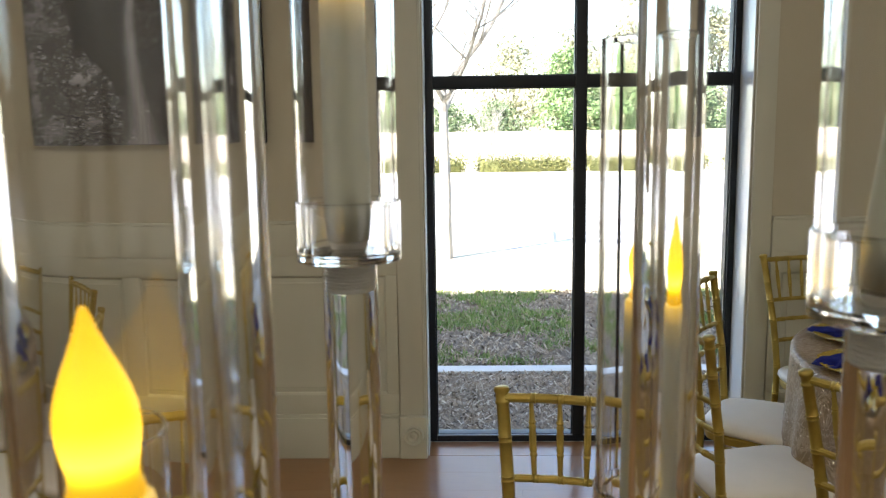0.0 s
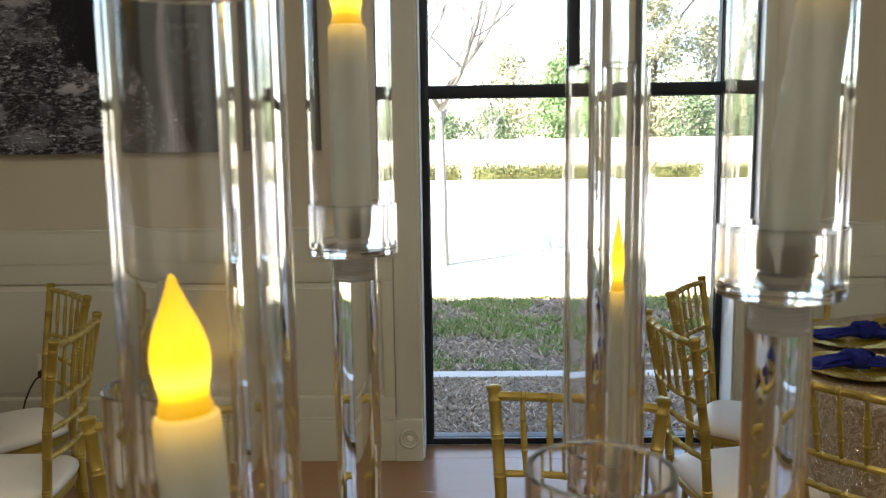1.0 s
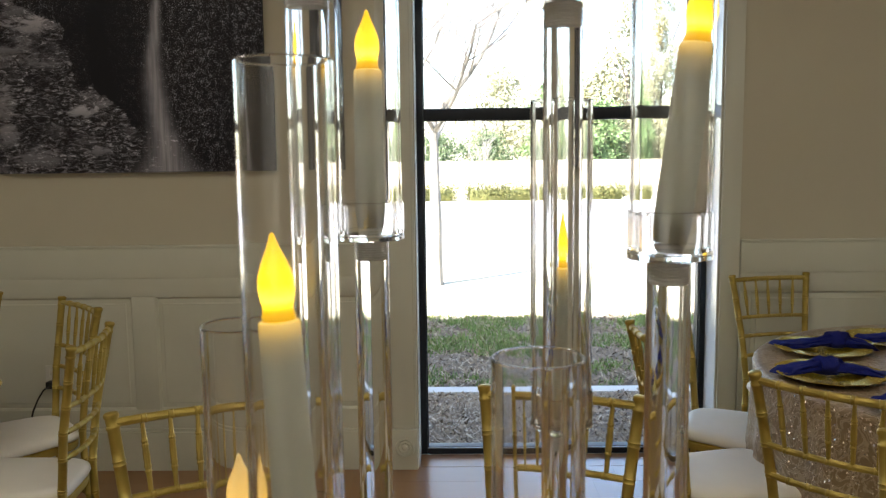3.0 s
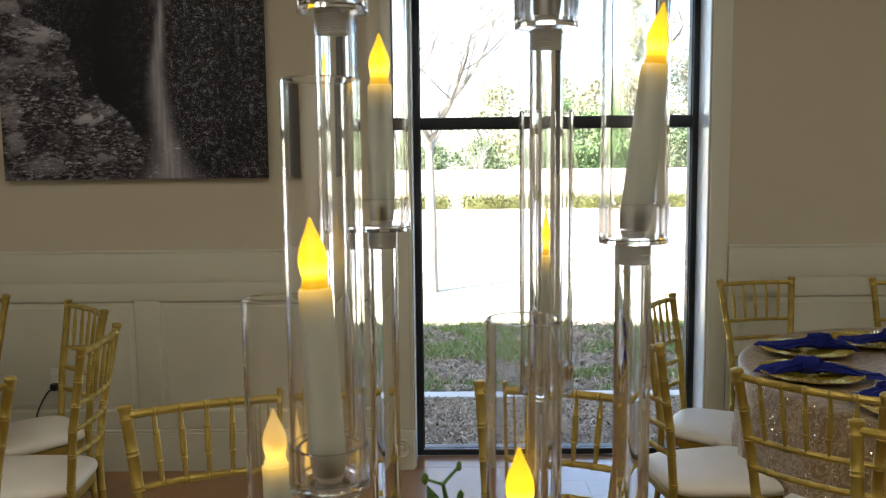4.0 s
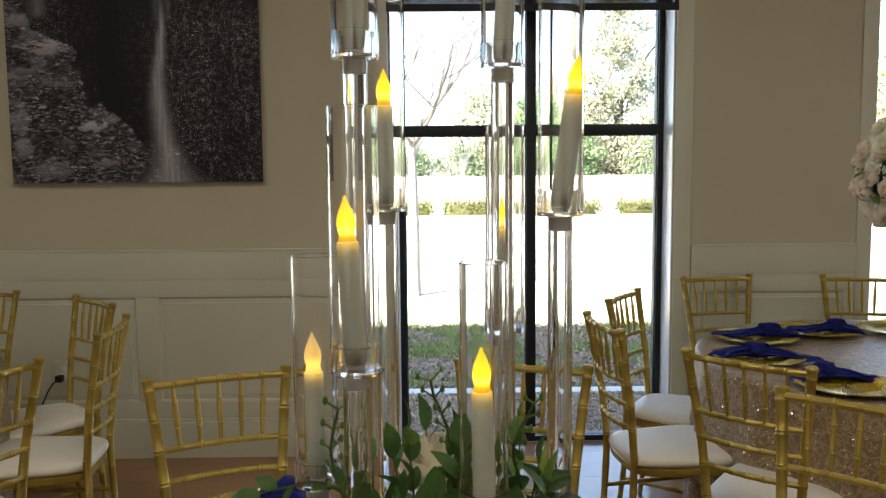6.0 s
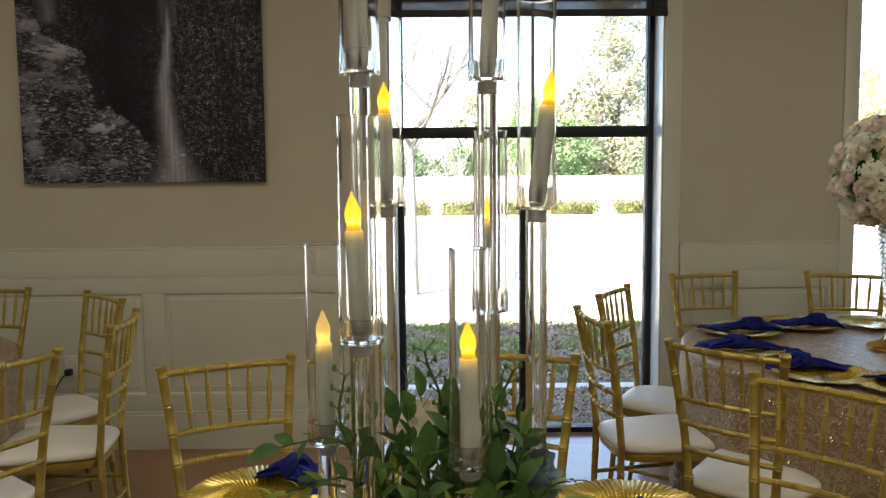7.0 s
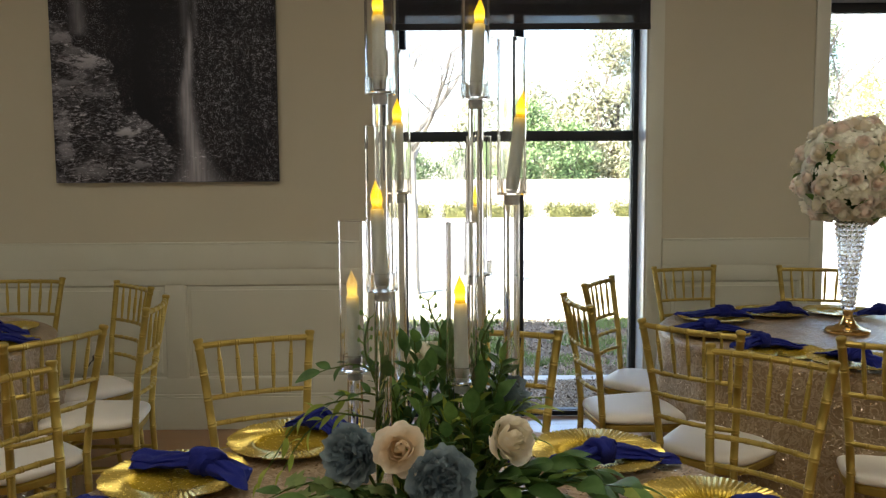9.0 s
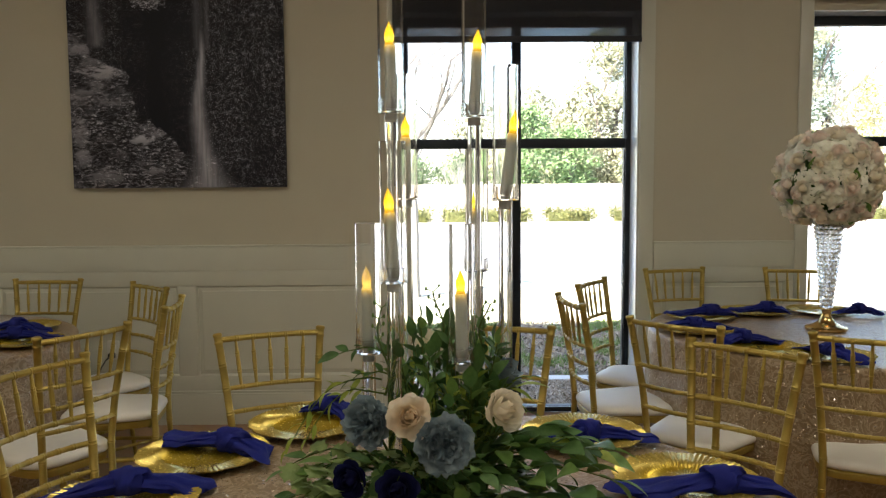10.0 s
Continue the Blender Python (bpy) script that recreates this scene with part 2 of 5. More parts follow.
def build_window(k, a, b, left, mid, right):
    """Black storefront frame: jambs, centre mullion, transom, head, sill and four panes."""
    w = tagged(new("window_%d" % k), "tall black aluminium framed window down to the floor", "window", kind="structure")
    w.matrix_basis = pose(a, 3.87, 0)
    width = b - a
    y0, y1 = -0.045, 0.045
    part("window_frame", boxed(0.004, left, y0, y1, 0.0, HEAD - 0.004, bevel=0.003), BLACK, w)
    part("window_frame", boxed(right, width - 0.004, y0, y1, 0.0, HEAD - 0.004, bevel=0.003), BLACK, w)
    part("mullion", boxed(mid - 0.024, mid + 0.024, y0, y1, 0.028, HEAD - 0.055, bevel=0.003), BLACK, w)
    part("head_bar", boxed(left, right, y0 + 0.001, y1 - 0.001, HEAD - 0.055, HEAD - 0.004, bevel=0.003), BLACK, w)
    part("sill_bar", boxed(left, right, y0 + 0.001, y1 - 0.001, 0.0, 0.028, bevel=0.003), BLACK, w)
    # added strip: the sill bar's bright reflection made as a pale part
    part("sill_sheen", boxed(left + 0.001, right - 0.001, y0 + 0.004, -0.031, 0.0285, 0.031), SILL_SHEEN, w, "pale strip standing in for sky reflected on the sill")
    for x0, x1 in ((left, mid - 0.024), (mid + 0.024, right)):
        part("transom", boxed(x0, x1, y0 + 0.002, y1 - 0.002, 1.646, 1.6965, bevel=0.003), BLACK, w)
        for z0, z1 in ((0.028, 1.646), (1.6965, HEAD - 0.055)):
            p = part("pane", boxed(x0, x1, -0.004, 0.004, z0, z1), PANE, w, "clear glass pane")
            p.visible_shadow = False
            bead = bmesh.new()
            for q in ((x0, x0 + 0.005, z0, z1), (x1 - 0.005, x1, z0, z1), (x0 + 0.005, x1 - 0.005, z0, z0 + 0.005), (x0 + 0.005, x1 - 0.005, z1 - 0.005, z1)):
                box(bead, q[0], q[1], -0.03, -0.005, q[2], q[3])
            part("glazing_bead", bead, BLACK, w)
    return w


for k, (a, b) in enumerate(OPENINGS):
    build_window(k + 1, a, b, *((0.036, 0.698, b - a - 0.034), (0.036, 0.698, b - a - 0.034), (0.073, 0.735, b - a - 0.034))[k])


def wainscot(name, x0, x1, panels):
    """Baseboard, rails, stiles and recessed panels, with a flat band and cap on top."""
    w = tagged(new(name), "white painted wainscot with recessed panels and a flat top band", "wainscot", kind="structure")
    part("baseboard", boxed(x0, x1, 3.628, WALL_Y - 0.001, 0.0, 0.188, bevel=0.002), PANEL, w)
    part("baseboard_cap", boxed(x0, x1, 3.634, WALL_Y - 0.001, 0.1885, 0.204, bevel=0.004), PANEL, w)
    part("top_band", boxed(x0, x1, 3.638, WALL_Y - 0.001, 0.925, 1.066, bevel=0.002), PANEL, w)
    part("cap_moulding", boxed(x0, x1, 3.632, WALL_Y - 0.001, 1.0665, 1.080, bevel=0.005), PANEL, w)
    z0, z1 = 0.294, 0.836
    part("rail", boxed(x0, x1, 3.643, WALL_Y - 0.001, 0.2045, z0, bevel=0.001), PANEL, w)
    part("rail", boxed(x0, x1, 3.643, WALL_Y - 0.001, z1, 0.9245, bevel=0.001), PANEL, w)
    x = x0
    for a, b in list(panels) + [(x1, x1)]:
        if a > x + 0.002:
            part("stile", boxed(x, a, 3.643, WALL_Y - 0.001, z0 + 0.0005, z1 - 0.0005, bevel=0.001), PANEL, w)
        if b > a:
            bm = bmesh.new()
            rings = []
            for inset, y in ((0.0, 3.645), (0.006, 3.650), (0.010, 3.6585), (0.030, 3.6555), (0.034, 3.652)):
                rings.append([bm.verts.new(v) for v in ((a + inset, y, z0 + inset), (b - inset, y, z0 + inset), (b - inset, y, z1 - inset), (a + inset, y, z1 - inset))])
            for r, s in zip(rings, rings[1:]):
                for i in range(4):
                    bm.faces.new((r[i], r[(i + 1) % 4], s[(i + 1) % 4], s[i]))
            bm.faces.new(rings[-1])
            part("panel", bm, PANEL, w, angle=10)
        x = b


wainscot("trim_wainscot_1", -2.566, -0.222, [(-2.48, -1.43), (-1.32, -0.27)])
wainscot("trim_wainscot_4", -6.0, -4.171, [(-5.86, -5.10), (-4.98, -4.25)])
wainscot("trim_wainscot_2", 1.402, 2.245, [(1.45, 2.195)])
wainscot("trim_wainscot_3", 3.83, 7.5, [(3.9, 5.0), (5.1, 6.2), (6.3, 7.4)])


def casing(name, x0, x1):
    c = tagged(new(name), "white painted window casing with a rosette plinth block", "trim", kind="structure")
    part("casing_board", boxed(x0, x1, 3.646, WALL_Y - 0.001, 0.194, 2.62, bevel=0.003), TRIM, c)
    if x1 - x0 > 0.1:
        part("casing_edge", boxed(x1 - 0.016, x1 - 0.008, 3.643, 3.6455, 0.194, 2.62, bevel=0.0015), TRIM, c)
    part("plinth_block", boxed(x0 - 0.002, x1 + 0.002, 3.620, WALL_Y - 0.001, 0.0, 0.1935, bevel=0.004), TRIM, c)
    bm = bmesh.new()
    r = min(0.047, (x1 - x0) / 2 - 0.008)
    prof = [(r, 0.0), (r, 0.005), (r * 0.88, 0.013), (r * 0.76, 0.004), (r * 0.66, 0.002), (r * 0.56, 0.011), (r * 0.46, 0.004), (r * 0.34, 0.002), (r * 0.22, 0.012), (0.0, 0.016)]
    lathe(bm, prof, 28, pose((x0 + x1) / 2, 3.6195, 0.110, 90))
    part("rosette", bm, TRIM, c)


casing("trim_casing_1", -0.218, -0.099)
casing("trim_casing_5", -2.664, -2.570)
casing("trim_casing_6", -4.167, -4.076)
casing("trim_casing_2", 1.311, 1.398)
casing("trim_casing_3", 2.249, 2.325)
casing("trim_casing_4", 3.736, 3.826)


# ---- chairs ----
def build_chair():
    """Turned ballroom chair; it faces +y and its origin is on the floor below the seat."""
    c = thing("ballroom_chair", Matrix(), "gold painted turned ballroom chair with an ivory seat cushion", "chair", "ballroom chairs round the tables")
    def spread(z):
        """Half the distance between the back posts: they flare out towards the top."""
        return 0.139 + 0.008 * max(0.0, 0.45 - z) / 0.45 + 0.0435 * max(0.0, (z - 0.45) / 0.485) ** 1.35
    for s in (-1, 1):
        bm = bmesh.new()
        pts, radii = [], []
        marks = [0.10, 0.22, 0.36, 0.475, 0.578, 0.663, 0.745, 0.825]
        line = [(0.0, -0.225), (0.20, -0.200), (0.45, -0.190), (0.65, -0.210), (0.935, -0.262)]

        def back(z):
            for (za, ya), (zb, yb) in zip(line, line[1:]):
                if z <= zb:
                    return ya + (yb - ya) * (z - za) / (zb - za)
            return line[-1][1]
        zs = {0.0: 0.0, 0.03: 0.0, 0.30: 0.0, 0.62: 0.0, 0.70: 0.0, 0.78: 0.0, 0.85: 0.0, 0.897: 0.0, 0.900: 0.16, 0.904: 0.16, 0.906: 0.04, 0.921: 0.06, 0.924: 0.24, 0.931: 0.24, 0.934: 0.05, 0.9355: -0.3}
        for m in marks:
            for d, up in ((-0.0075, 0.0), (-0.005, 0.15), (-0.002, 0.02), (0.002, 0.02), (0.005, 0.15), (0.0075, 0.0)):
                zs[m + d] = up
        for z in sorted(zs):
            pts.append((s * spread(z), back(z), z))
            radii.append((0.0105 + 0.0030 * min(1, z / 0.4)) * (1 + zs[z]))
        part("back_leg", turned(bm, pts, radii, 10), GOLD, c)
        leg = bmesh.new()
        zs = {0.0: -0.25, 0.05: -0.2, 0.42: 0.1}
        for m in (0.12, 0.24, 0.36):
            for d, up in ((-0.0075, 0.0), (-0.005, 0.15), (-0.002, 0.02), (0.002, 0.02), (0.005, 0.15), (0.0075, 0.0)):
                zs[m + d] = up
        keys = sorted(zs)
        part("front_leg", turned(leg, [(s * (0.178 - 0.004 * z), 0.180 + 0.01 * (0.42 - z), z) for z in keys], [0.0140 * (1 + zs[z]) for z in keys], 10), GOLD, c)
        for z in (0.17, 0.27):
            part("side_stretcher", bamboo((s * 0.142, -0.20, z), (s * 0.176, 0.180, z), 0.0085, (0.25, 0.5, 0.75)), GOLD, c)
    for z, r in ((0.912, 0.0102), (0.745, 0.0084), (0.663, 0.0084), (0.578, 0.0084)):
        y = -0.190 - 0.070 * max(0, z - 0.45) / 0.485
        w = spread(z) - 0.006
        part("top_rail" if z > 0.8 else "back_rail", bamboo((-w, y, z), (w, y, z), r, (0.167, 0.333, 0.5, 0.667, 0.833), sag=(0, -0.020, 0)), GOLD, c)
    for k in range(1, 6):
        f = k / 6
        bow = -0.020 * 4 * f * (1 - f)
        wa, wb = spread(0.745), spread(0.912)
        a = (wa * (2 * f - 1), -0.2325 + bow, 0.745)
        b = (wb * (2 * f - 1), -0.2565 + bow, 0.912)
        pts, radii = [], []
        for s, r in ((0, 0.0062), (0.12, 0.0066), (0.27, 0.0075), (0.30, 0.0098), (0.33, 0.0075), (0.36, 0.0098), (0.39, 0.0085), (0.52, 0.0092), (0.61, 0.0080), (0.64, 0.0098), (0.67, 0.0075), (0.70, 0.0098), (0.73, 0.0070), (0.88, 0.0058), (1, 0.0055)):
            pts.append(Vector(a).lerp(Vector(b), s))
            radii.append(r * 0.86)
        part("spindle", turned(bmesh.new(), pts, radii, 8), GOLD, c)
    part("front_stretcher", bamboo((-0.176, 0.181, 0.20), (0.176, 0.181, 0.20), 0.0085, (0.25, 0.5, 0.75)), GOLD, c)
    part("rear_stretcher", bamboo((-0.14, -0.20, 0.22), (0.14, -0.20, 0.22), 0.0085, (0.25, 0.5, 0.75)), GOLD, c)
    # seat frame and cushion: a rounded trapezoid, wider in front
    def outline(grow, n=40):
        out = []
        for i in range(n):
            t = 2 * math.pi * i / n
            cx, sy = math.cos(t), math.sin(t)
            x = math.copysign(abs(cx) ** 0.42, cx)
            y = math.copysign(abs(sy) ** 0.42, sy)
            w = 0.181 + 0.023 * y
            out.append((x * (w + grow), y * (0.196 + grow)))
        return out

    def slab(levels):
        bm = bmesh.new()
        rings = [[bm.verts.new((x, y, z)) for x, y in outline(g)] for g, z in levels]
        for r, s in zip(rings, rings[1:]):
            for i in range(len(r)):
                bm.faces.new((r[i], r[(i + 1) % len(r)], s[(i + 1) % len(r)], s[i]))
        bm.faces.new(rings[0][::-1])
        bm.faces.new(rings[-1])
        return bm
    part("seat_frame", slab([(-0.012, 0.405), (-0.004, 0.408), (-0.001, 0.418), (-0.001, 0.432), (-0.008, 0.4385)]), GOLD, c)
    part("cushion", slab([(-0.012, 0.439), (0.001, 0.442), (0.006, 0.452), (0.004, 0.465), (-0.006, 0.474), (-0.03, 0.481), (-0.075, 0.486), (-0.14, 0.489)]), CUSHION, c, "ivory vinyl seat cushion", angle=60)
    return c


# top-left and top-right ends of each chair's back as seen from behind or in front, and the table that it faces
TABLE_MAIN, TABLE_EAST, TABLE_WEST = Vector((0.045, 0.40, 0)), Vector((1.88, 2.44, 0)), Vector((-2.32, 2.32, 0))
CHAIRS = (
    ((-0.495, 1.644), (0.38, -0.92)), ((0.331, 1.719), (-0.27, -0.96)),
    ((0.684, 2.354), (0.99, 0.13)), ((0.902, 2.979), (0.84, -0.54)), ((1.497, 3.543), (0.19, -0.98)), ((2.200, 3.475), (-0.28, -0.96)),
    ((0.966, 1.745), (0.69, 0.72)), ((1.062, 1.301), (-0.72, -0.70)), ((1.537, 1.429), (0.45, 0.88)),
    ((-1.366, 2.979), (-0.71, -0.71)), ((-1.062, 2.394), (-0.995, -0.10)), ((-2.010, 3.260), (-0.06, -1.0)),
    ((-1.165, 1.690), (-0.84, 0.54)), ((-1.076, 1.119), (0.90, -0.43)),
)
first_chair = build_chair()
for k, ((mx, my), (fx, fy)) in enumerate(CHAIRS):
    f = Vector((fx, fy, 0)).normalized()
    place = Vector((mx, my, 0)) + f * 0.262
    m = pose(place.x, place.y, 0, 0, 0, math.degrees(math.atan2(-f.x, f.y)))
    if k:
        copy_thing(first_chair, m)
    else:
        first_m = m
first_chair.matrix_basis = first_m


# ---- candelabra ----
ARMS = (  # x, y, cup underside, candle lean in degrees about y and about x
    (-0.048, 0.350, 1.120, 1, 1), (0.0072, 0.243, 1.2722, 3, 0), (0.132, 0.250, 1.122, 1, 0), (0.025, 0.470, 1.418, 0, 0),
    (0.220, 0.336, 1.418, -7, 0), (0.002, 0.345, 1.586, 1, 0), (0.164, 0.405, 1.582, -3, 0), (0.173, 0.482, 1.266, 0, 0),
)
TABLE_Z = 0.765
candelabra = thing("candelabra", pose(0.085, 0.35, TABLE_Z), "clear acrylic cluster candelabra with glass hurricanes and lit candles", "candelabra")


def build_candelabra():
    root = candelabra
    bm = lathe(bmesh.new(), [(0, 0.004), (0.150, 0.004), (0.155, 0.006), (0.155, 0.020), (0.150, 0.024), (0, 0.024)], 48)
    part("base_plate", bm, ACRYLIC, root, "round clear acrylic base")
    for x, y, z, lean_y, lean_x in ARMS:
        h = z - TABLE_Z
        at = pose(x - 0.085, y - 0.35, 0)
        top, b = h - 0.0003, 0.0245
        bm = lathe(bmesh.new(), [(0, b), (0.0130, b), (0.0134, b + 0.0004), (0.0134, top - 0.0003), (0.0131, top), (0, top)], 96)
        r = part("rod", bm, ACRYLIC, root, angle=20)
        r.matrix_basis = at
        zc = h
        # stepped foot, thick wall, and a rebate that holds the glass
        cup = lathe(bmesh.new(), [(0, zc), (0.0252, zc), (0.0255, zc + 0.0004), (0.0255, zc + 0.0032), (0.0252, zc + 0.0036), (0.0255, zc + 0.0041), (0.0255, zc + 0.0286), (0.0253, zc + 0.0290), (0.0247, zc + 0.0290),
                                  (0.0245, zc + 0.0286), (0.0245, zc + 0.0075), (0.0208, zc + 0.0075), (0.0208, zc + 0.0266), (0.0205, zc + 0.0270), (0.0187, zc + 0.0270), (0.0184, zc + 0.0266), (0.0184, zc + 0.0044), (0.0, zc + 0.0044)], 128)
        c = part("cup", cup, ACRYLIC, root, angle=12)
        c.matrix_basis = at
        # threaded connector let into the head of the rod
        low = top - 0.0158
        prof = [(0, low), (0.0074, low), (0.0080, low + 0.0008)]
        for i in range(8):
            prof += [(0.0084, low + 0.0014 + i * 0.0018), (0.0078, low + 0.0023 + i * 0.0018)]
        prof += [(0.0082, top - 0.0001), (0, top - 0.0001)]
        k = part("threaded_connector", lathe(bmesh.new(), prof, 40), FROST, root, "frosted threaded connector")
        k.matrix_basis = at
        g = lathe(bmesh.new(), [(0.0223, zc + 0.0077), (0.0243, zc + 0.0077), (0.0243, zc + 0.2558), (0.0240, zc + 0.2564), (0.0227, zc + 0.2564), (0.0223, zc + 0.2558), (0.0223, zc + 0.0077)], 180)
        s = part("hurricane_glass", g, TUBE_GLASS, root, "clear glass hurricane cylinder", angle=20)
        s.matrix_basis = at
        s.visible_shadow = False
        e = part("rim", lathe(bmesh.new(), [(0.0228, zc + 0.2565), (0.0239, zc + 0.2565), (0.0237, zc + 0.2568), (0.0230, zc + 0.2568), (0.0228, zc + 0.2565)], 96), RIM, s)
        socket = part("candle_socket", lathe(bmesh.new(), [(0, zc + 0.0045), (0.0075, zc + 0.0045), (0.0088, zc + 0.0060), (0.0095, zc + 0.0088), (0, zc + 0.0092)], 28), FROST, root, "frosted candle socket")
        socket.matrix_basis = at
        lean = at @ pose(0, 0, zc + 0.0095, lean_x, -lean_y, 0)
        prof = [(0, 0), (0.0100, 0.0), (0.0108, 0.006), (0.0114, 0.014), (0.0111, 0.06), (0.0106, 0.1165), (0.0103, 0.1182), (0.0094, 0.1190), (0.0, 0.1190)]
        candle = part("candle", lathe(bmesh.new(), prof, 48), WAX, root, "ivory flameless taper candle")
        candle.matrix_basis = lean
        prof = [(0.0086, 0.0), (0.0086, 0.0022), (0.0080, 0.0034), (0.0077, 0.0052), (0.0078, 0.0075), (0.0085, 0.0110), (0.0091, 0.0145), (0.0093, 0.0175), (0.0090, 0.0210), (0.0080, 0.0250), (0.0065, 0.0292), (0.0048, 0.0330), (0.0032, 0.0368), (0.0020, 0.0400), (0.0013, 0.0425), (0.0007, 0.0436), (0, 0.0440)]
        fl = part("flame", lathe(bmesh.new(), prof, 40), WEAK_FLAME if x < -0.04 else FLAME, candle, "glowing yellow plastic flame")
        fl.matrix_basis = pose(0, 0, 0.1192)


build_candelabra()


# ---- tables ----
CLOTH = Nodes("sequin_lace")
_v = CLOTH.cells(230, "Color")
_vs = CLOTH.node("ShaderNodeSeparateXYZ")
CLOTH.link(_v, _vs.inputs[0])
_lace = CLOTH.noise(14, 4, None, 0.55, 2.6)
_thread = CLOTH.ramp(_lace, [(0.44, 0.0), (0.49, 1.0), (0.52, 1.0), (0.57, 0.0)])
_weave = CLOTH.noise(420, 2)
_base = CLOTH.mix(_thread, (0.27, 0.187, 0.098), (0.44, 0.335, 0.215))
_base = CLOTH.mix(CLOTH.math("MULTIPLY", _weave, 0.4), _base, (0.20, 0.13, 0.075))
_spark = CLOTH.ramp(_vs.outputs[0], [(0.945, 0.0), (0.955, 1.0)])
_base = CLOTH.mix(_spark, _base, (0.85, 0.74, 0.62))
CLOTH.bump(_thread, 0.35, 0.003)
_bump = CLOTH.bsdf.inputs["Normal"].links[0].from_socket
_lean = CLOTH.node("ShaderNodeVectorMath", operation="SUBTRACT")
CLOTH.link(_v, _lean.inputs[0])
_lean.inputs[1].default_value = (0.5, 0.5, 0.5)
_push = CLOTH.node("ShaderNodeVectorMath", operation="SCALE")
CLOTH.link(_lean.outputs[0], _push.inputs[0])
CLOTH.link(CLOTH.math("MULTIPLY", _spark, 1.3), _push.inputs["Scale"])
_sum = CLOTH.node("ShaderNodeVectorMath", operation="ADD")
CLOTH.link(_bump, _sum.inputs[0])
CLOTH.link(_push.outputs[0], _sum.inputs[1])
_unit = CLOTH.node("ShaderNodeVectorMath", operation="NORMALIZE")
CLOTH.link(_sum.outputs[0], _unit.inputs[0])
CLOTH.link(_unit.outputs[0], CLOTH.bsdf.inputs["Normal"])
CLOTH = CLOTH.done(_base, CLOTH.ramp(_spark, [(0.0, 0.44), (1.0, 0.10)]), CLOTH.math("MULTIPLY", _spark, 0.8))
TABLE_R = 0.79


def build_table(at, seed, label):
    t = thing("round_table", pose(at.x, at.y, 0), "round banquet table hidden under its cloth", "table", "banquet tables")
    part("tabletop", lathe(bmesh.new(), [(0, 0.735), (TABLE_R - 0.02, 0.735), (TABLE_R - 0.012, 0.74), (TABLE_R - 0.012, 0.755), (0, 0.755)], 64), WOOD, t)
    for k in range(4):
        a = radians(45 + 90 * k)
        part("leg", turned(bmesh.new(), [(0.55 * math.cos(a), 0.55 * math.sin(a), 0.0), (0.55 * math.cos(a), 0.55 * math.sin(a), 0.734)], [0.015, 0.015], 10), BLACK, t)
    rnd = random.Random(seed)
    ph = [rnd.uniform(0, 6.28) for _ in range(6)]
    bm = bmesh.new()
    n = 220
    rings = []
    for r in (0.0, 0.3, 0.55, 0.7, 0.76, TABLE_R - 0.005):
        rings.append((r, 0.0, 0.7625 + 0.0015 * math.sin(r * 9)))
    for d in (0.006, 0.02, 0.05, 0.12, 0.22, 0.34, 0.46, 0.58, 0.68, 0.752):
        rings.append((TABLE_R, d, 0.7615 - d))
    rows = []
    for r, d, z in rings:
        row = []
        for i in range(n):
            a = 2 * math.pi * i / n
            fold = 0.5 * math.sin(17 * a + ph[0] + 0.8 * math.sin(3 * a + ph[1])) + 0.35 * math.sin(29 * a + ph[2] + 1.3 * d) + 0.25 * math.sin(11 * a + ph[3])
            out = (0.005 + 0.028 * min(1, d / 0.5) ** 1.2 + 0.026 * min(1, d / 0.45) * fold) if d else 0.0
            rr = max(r + out, TABLE_R - 0.005) if d else r
            row.append(bm.verts.new((rr * math.cos(a), rr * math.sin(a), z)) if r else None)
        if not r:
            row = [bm.verts.new((0, 0, z))]
        rows.append(row)
    for a, b in zip(rows, rows[1:]):
        for i in range(n):
            j = (i + 1) % n
            if len(a) == 1:
                bm.faces.new((a[0], b[i], b[j]))
            else:
                bm.faces.new((a[i], a[j], b[j], b[i]))
    cloth = part("tablecloth", bm, CLOTH, None, angle=75)
    cloth.matrix_basis = pose(at.x, at.y, 0)
    tagged(cloth, label, "tablecloth", "tablecloths")


build_table(TABLE_MAIN, 3, "blush sequined lace tablecloth under the candelabra")
build_table(TABLE_EAST, 5, "blush sequined lace tablecloth draped to the floor")
build_table(TABLE_WEST, 8, "blush sequined lace tablecloth on the table by the wall")


# ---- outside ----
def ground_z(y):
    """The bed falls away from the window to its edging; beyond the road the land rises a little."""
    line = [(3.9, -0.03), (4.1, -0.06), (6.25, -0.412), (6.40, -0.408), (8.0, -0.45), (9.6, -0.47), (14.0, -0.46), (24.0, -0.33), (28.0, -0.09)]
    for (a, za), (b, zb) in zip(line, line[1:]):
        if y <= b:
            return za + (zb - za) * (y - a) / (b - a)
    return -0.09


def build_ground():
    bm = bmesh.new()
    ys = [3.92, 4.1, 4.7, 5.4, 6.25, 6.40, 7.1, 8.0, 8.8, 9.6, 10.5, 11.5, 12.5, 14.0, 16, 20, 24, 28, 34, 40, 60, 120, 600]
    xs = [-400, -80, -30, -15, -8, -4, -2, -1, 0, 1, 2, 3, 4, 6, 8, 12, 20, 40, 100, 400]
    grid = [[bm.verts.new((x, y, ground_z(y))) for x in xs] for y in ys]
    for a, b in zip(grid, grid[1:]):
        for i in range(len(xs) - 1):
            bm.faces.new((a[i], a[i + 1], b[i + 1], b[i]))
    return bm


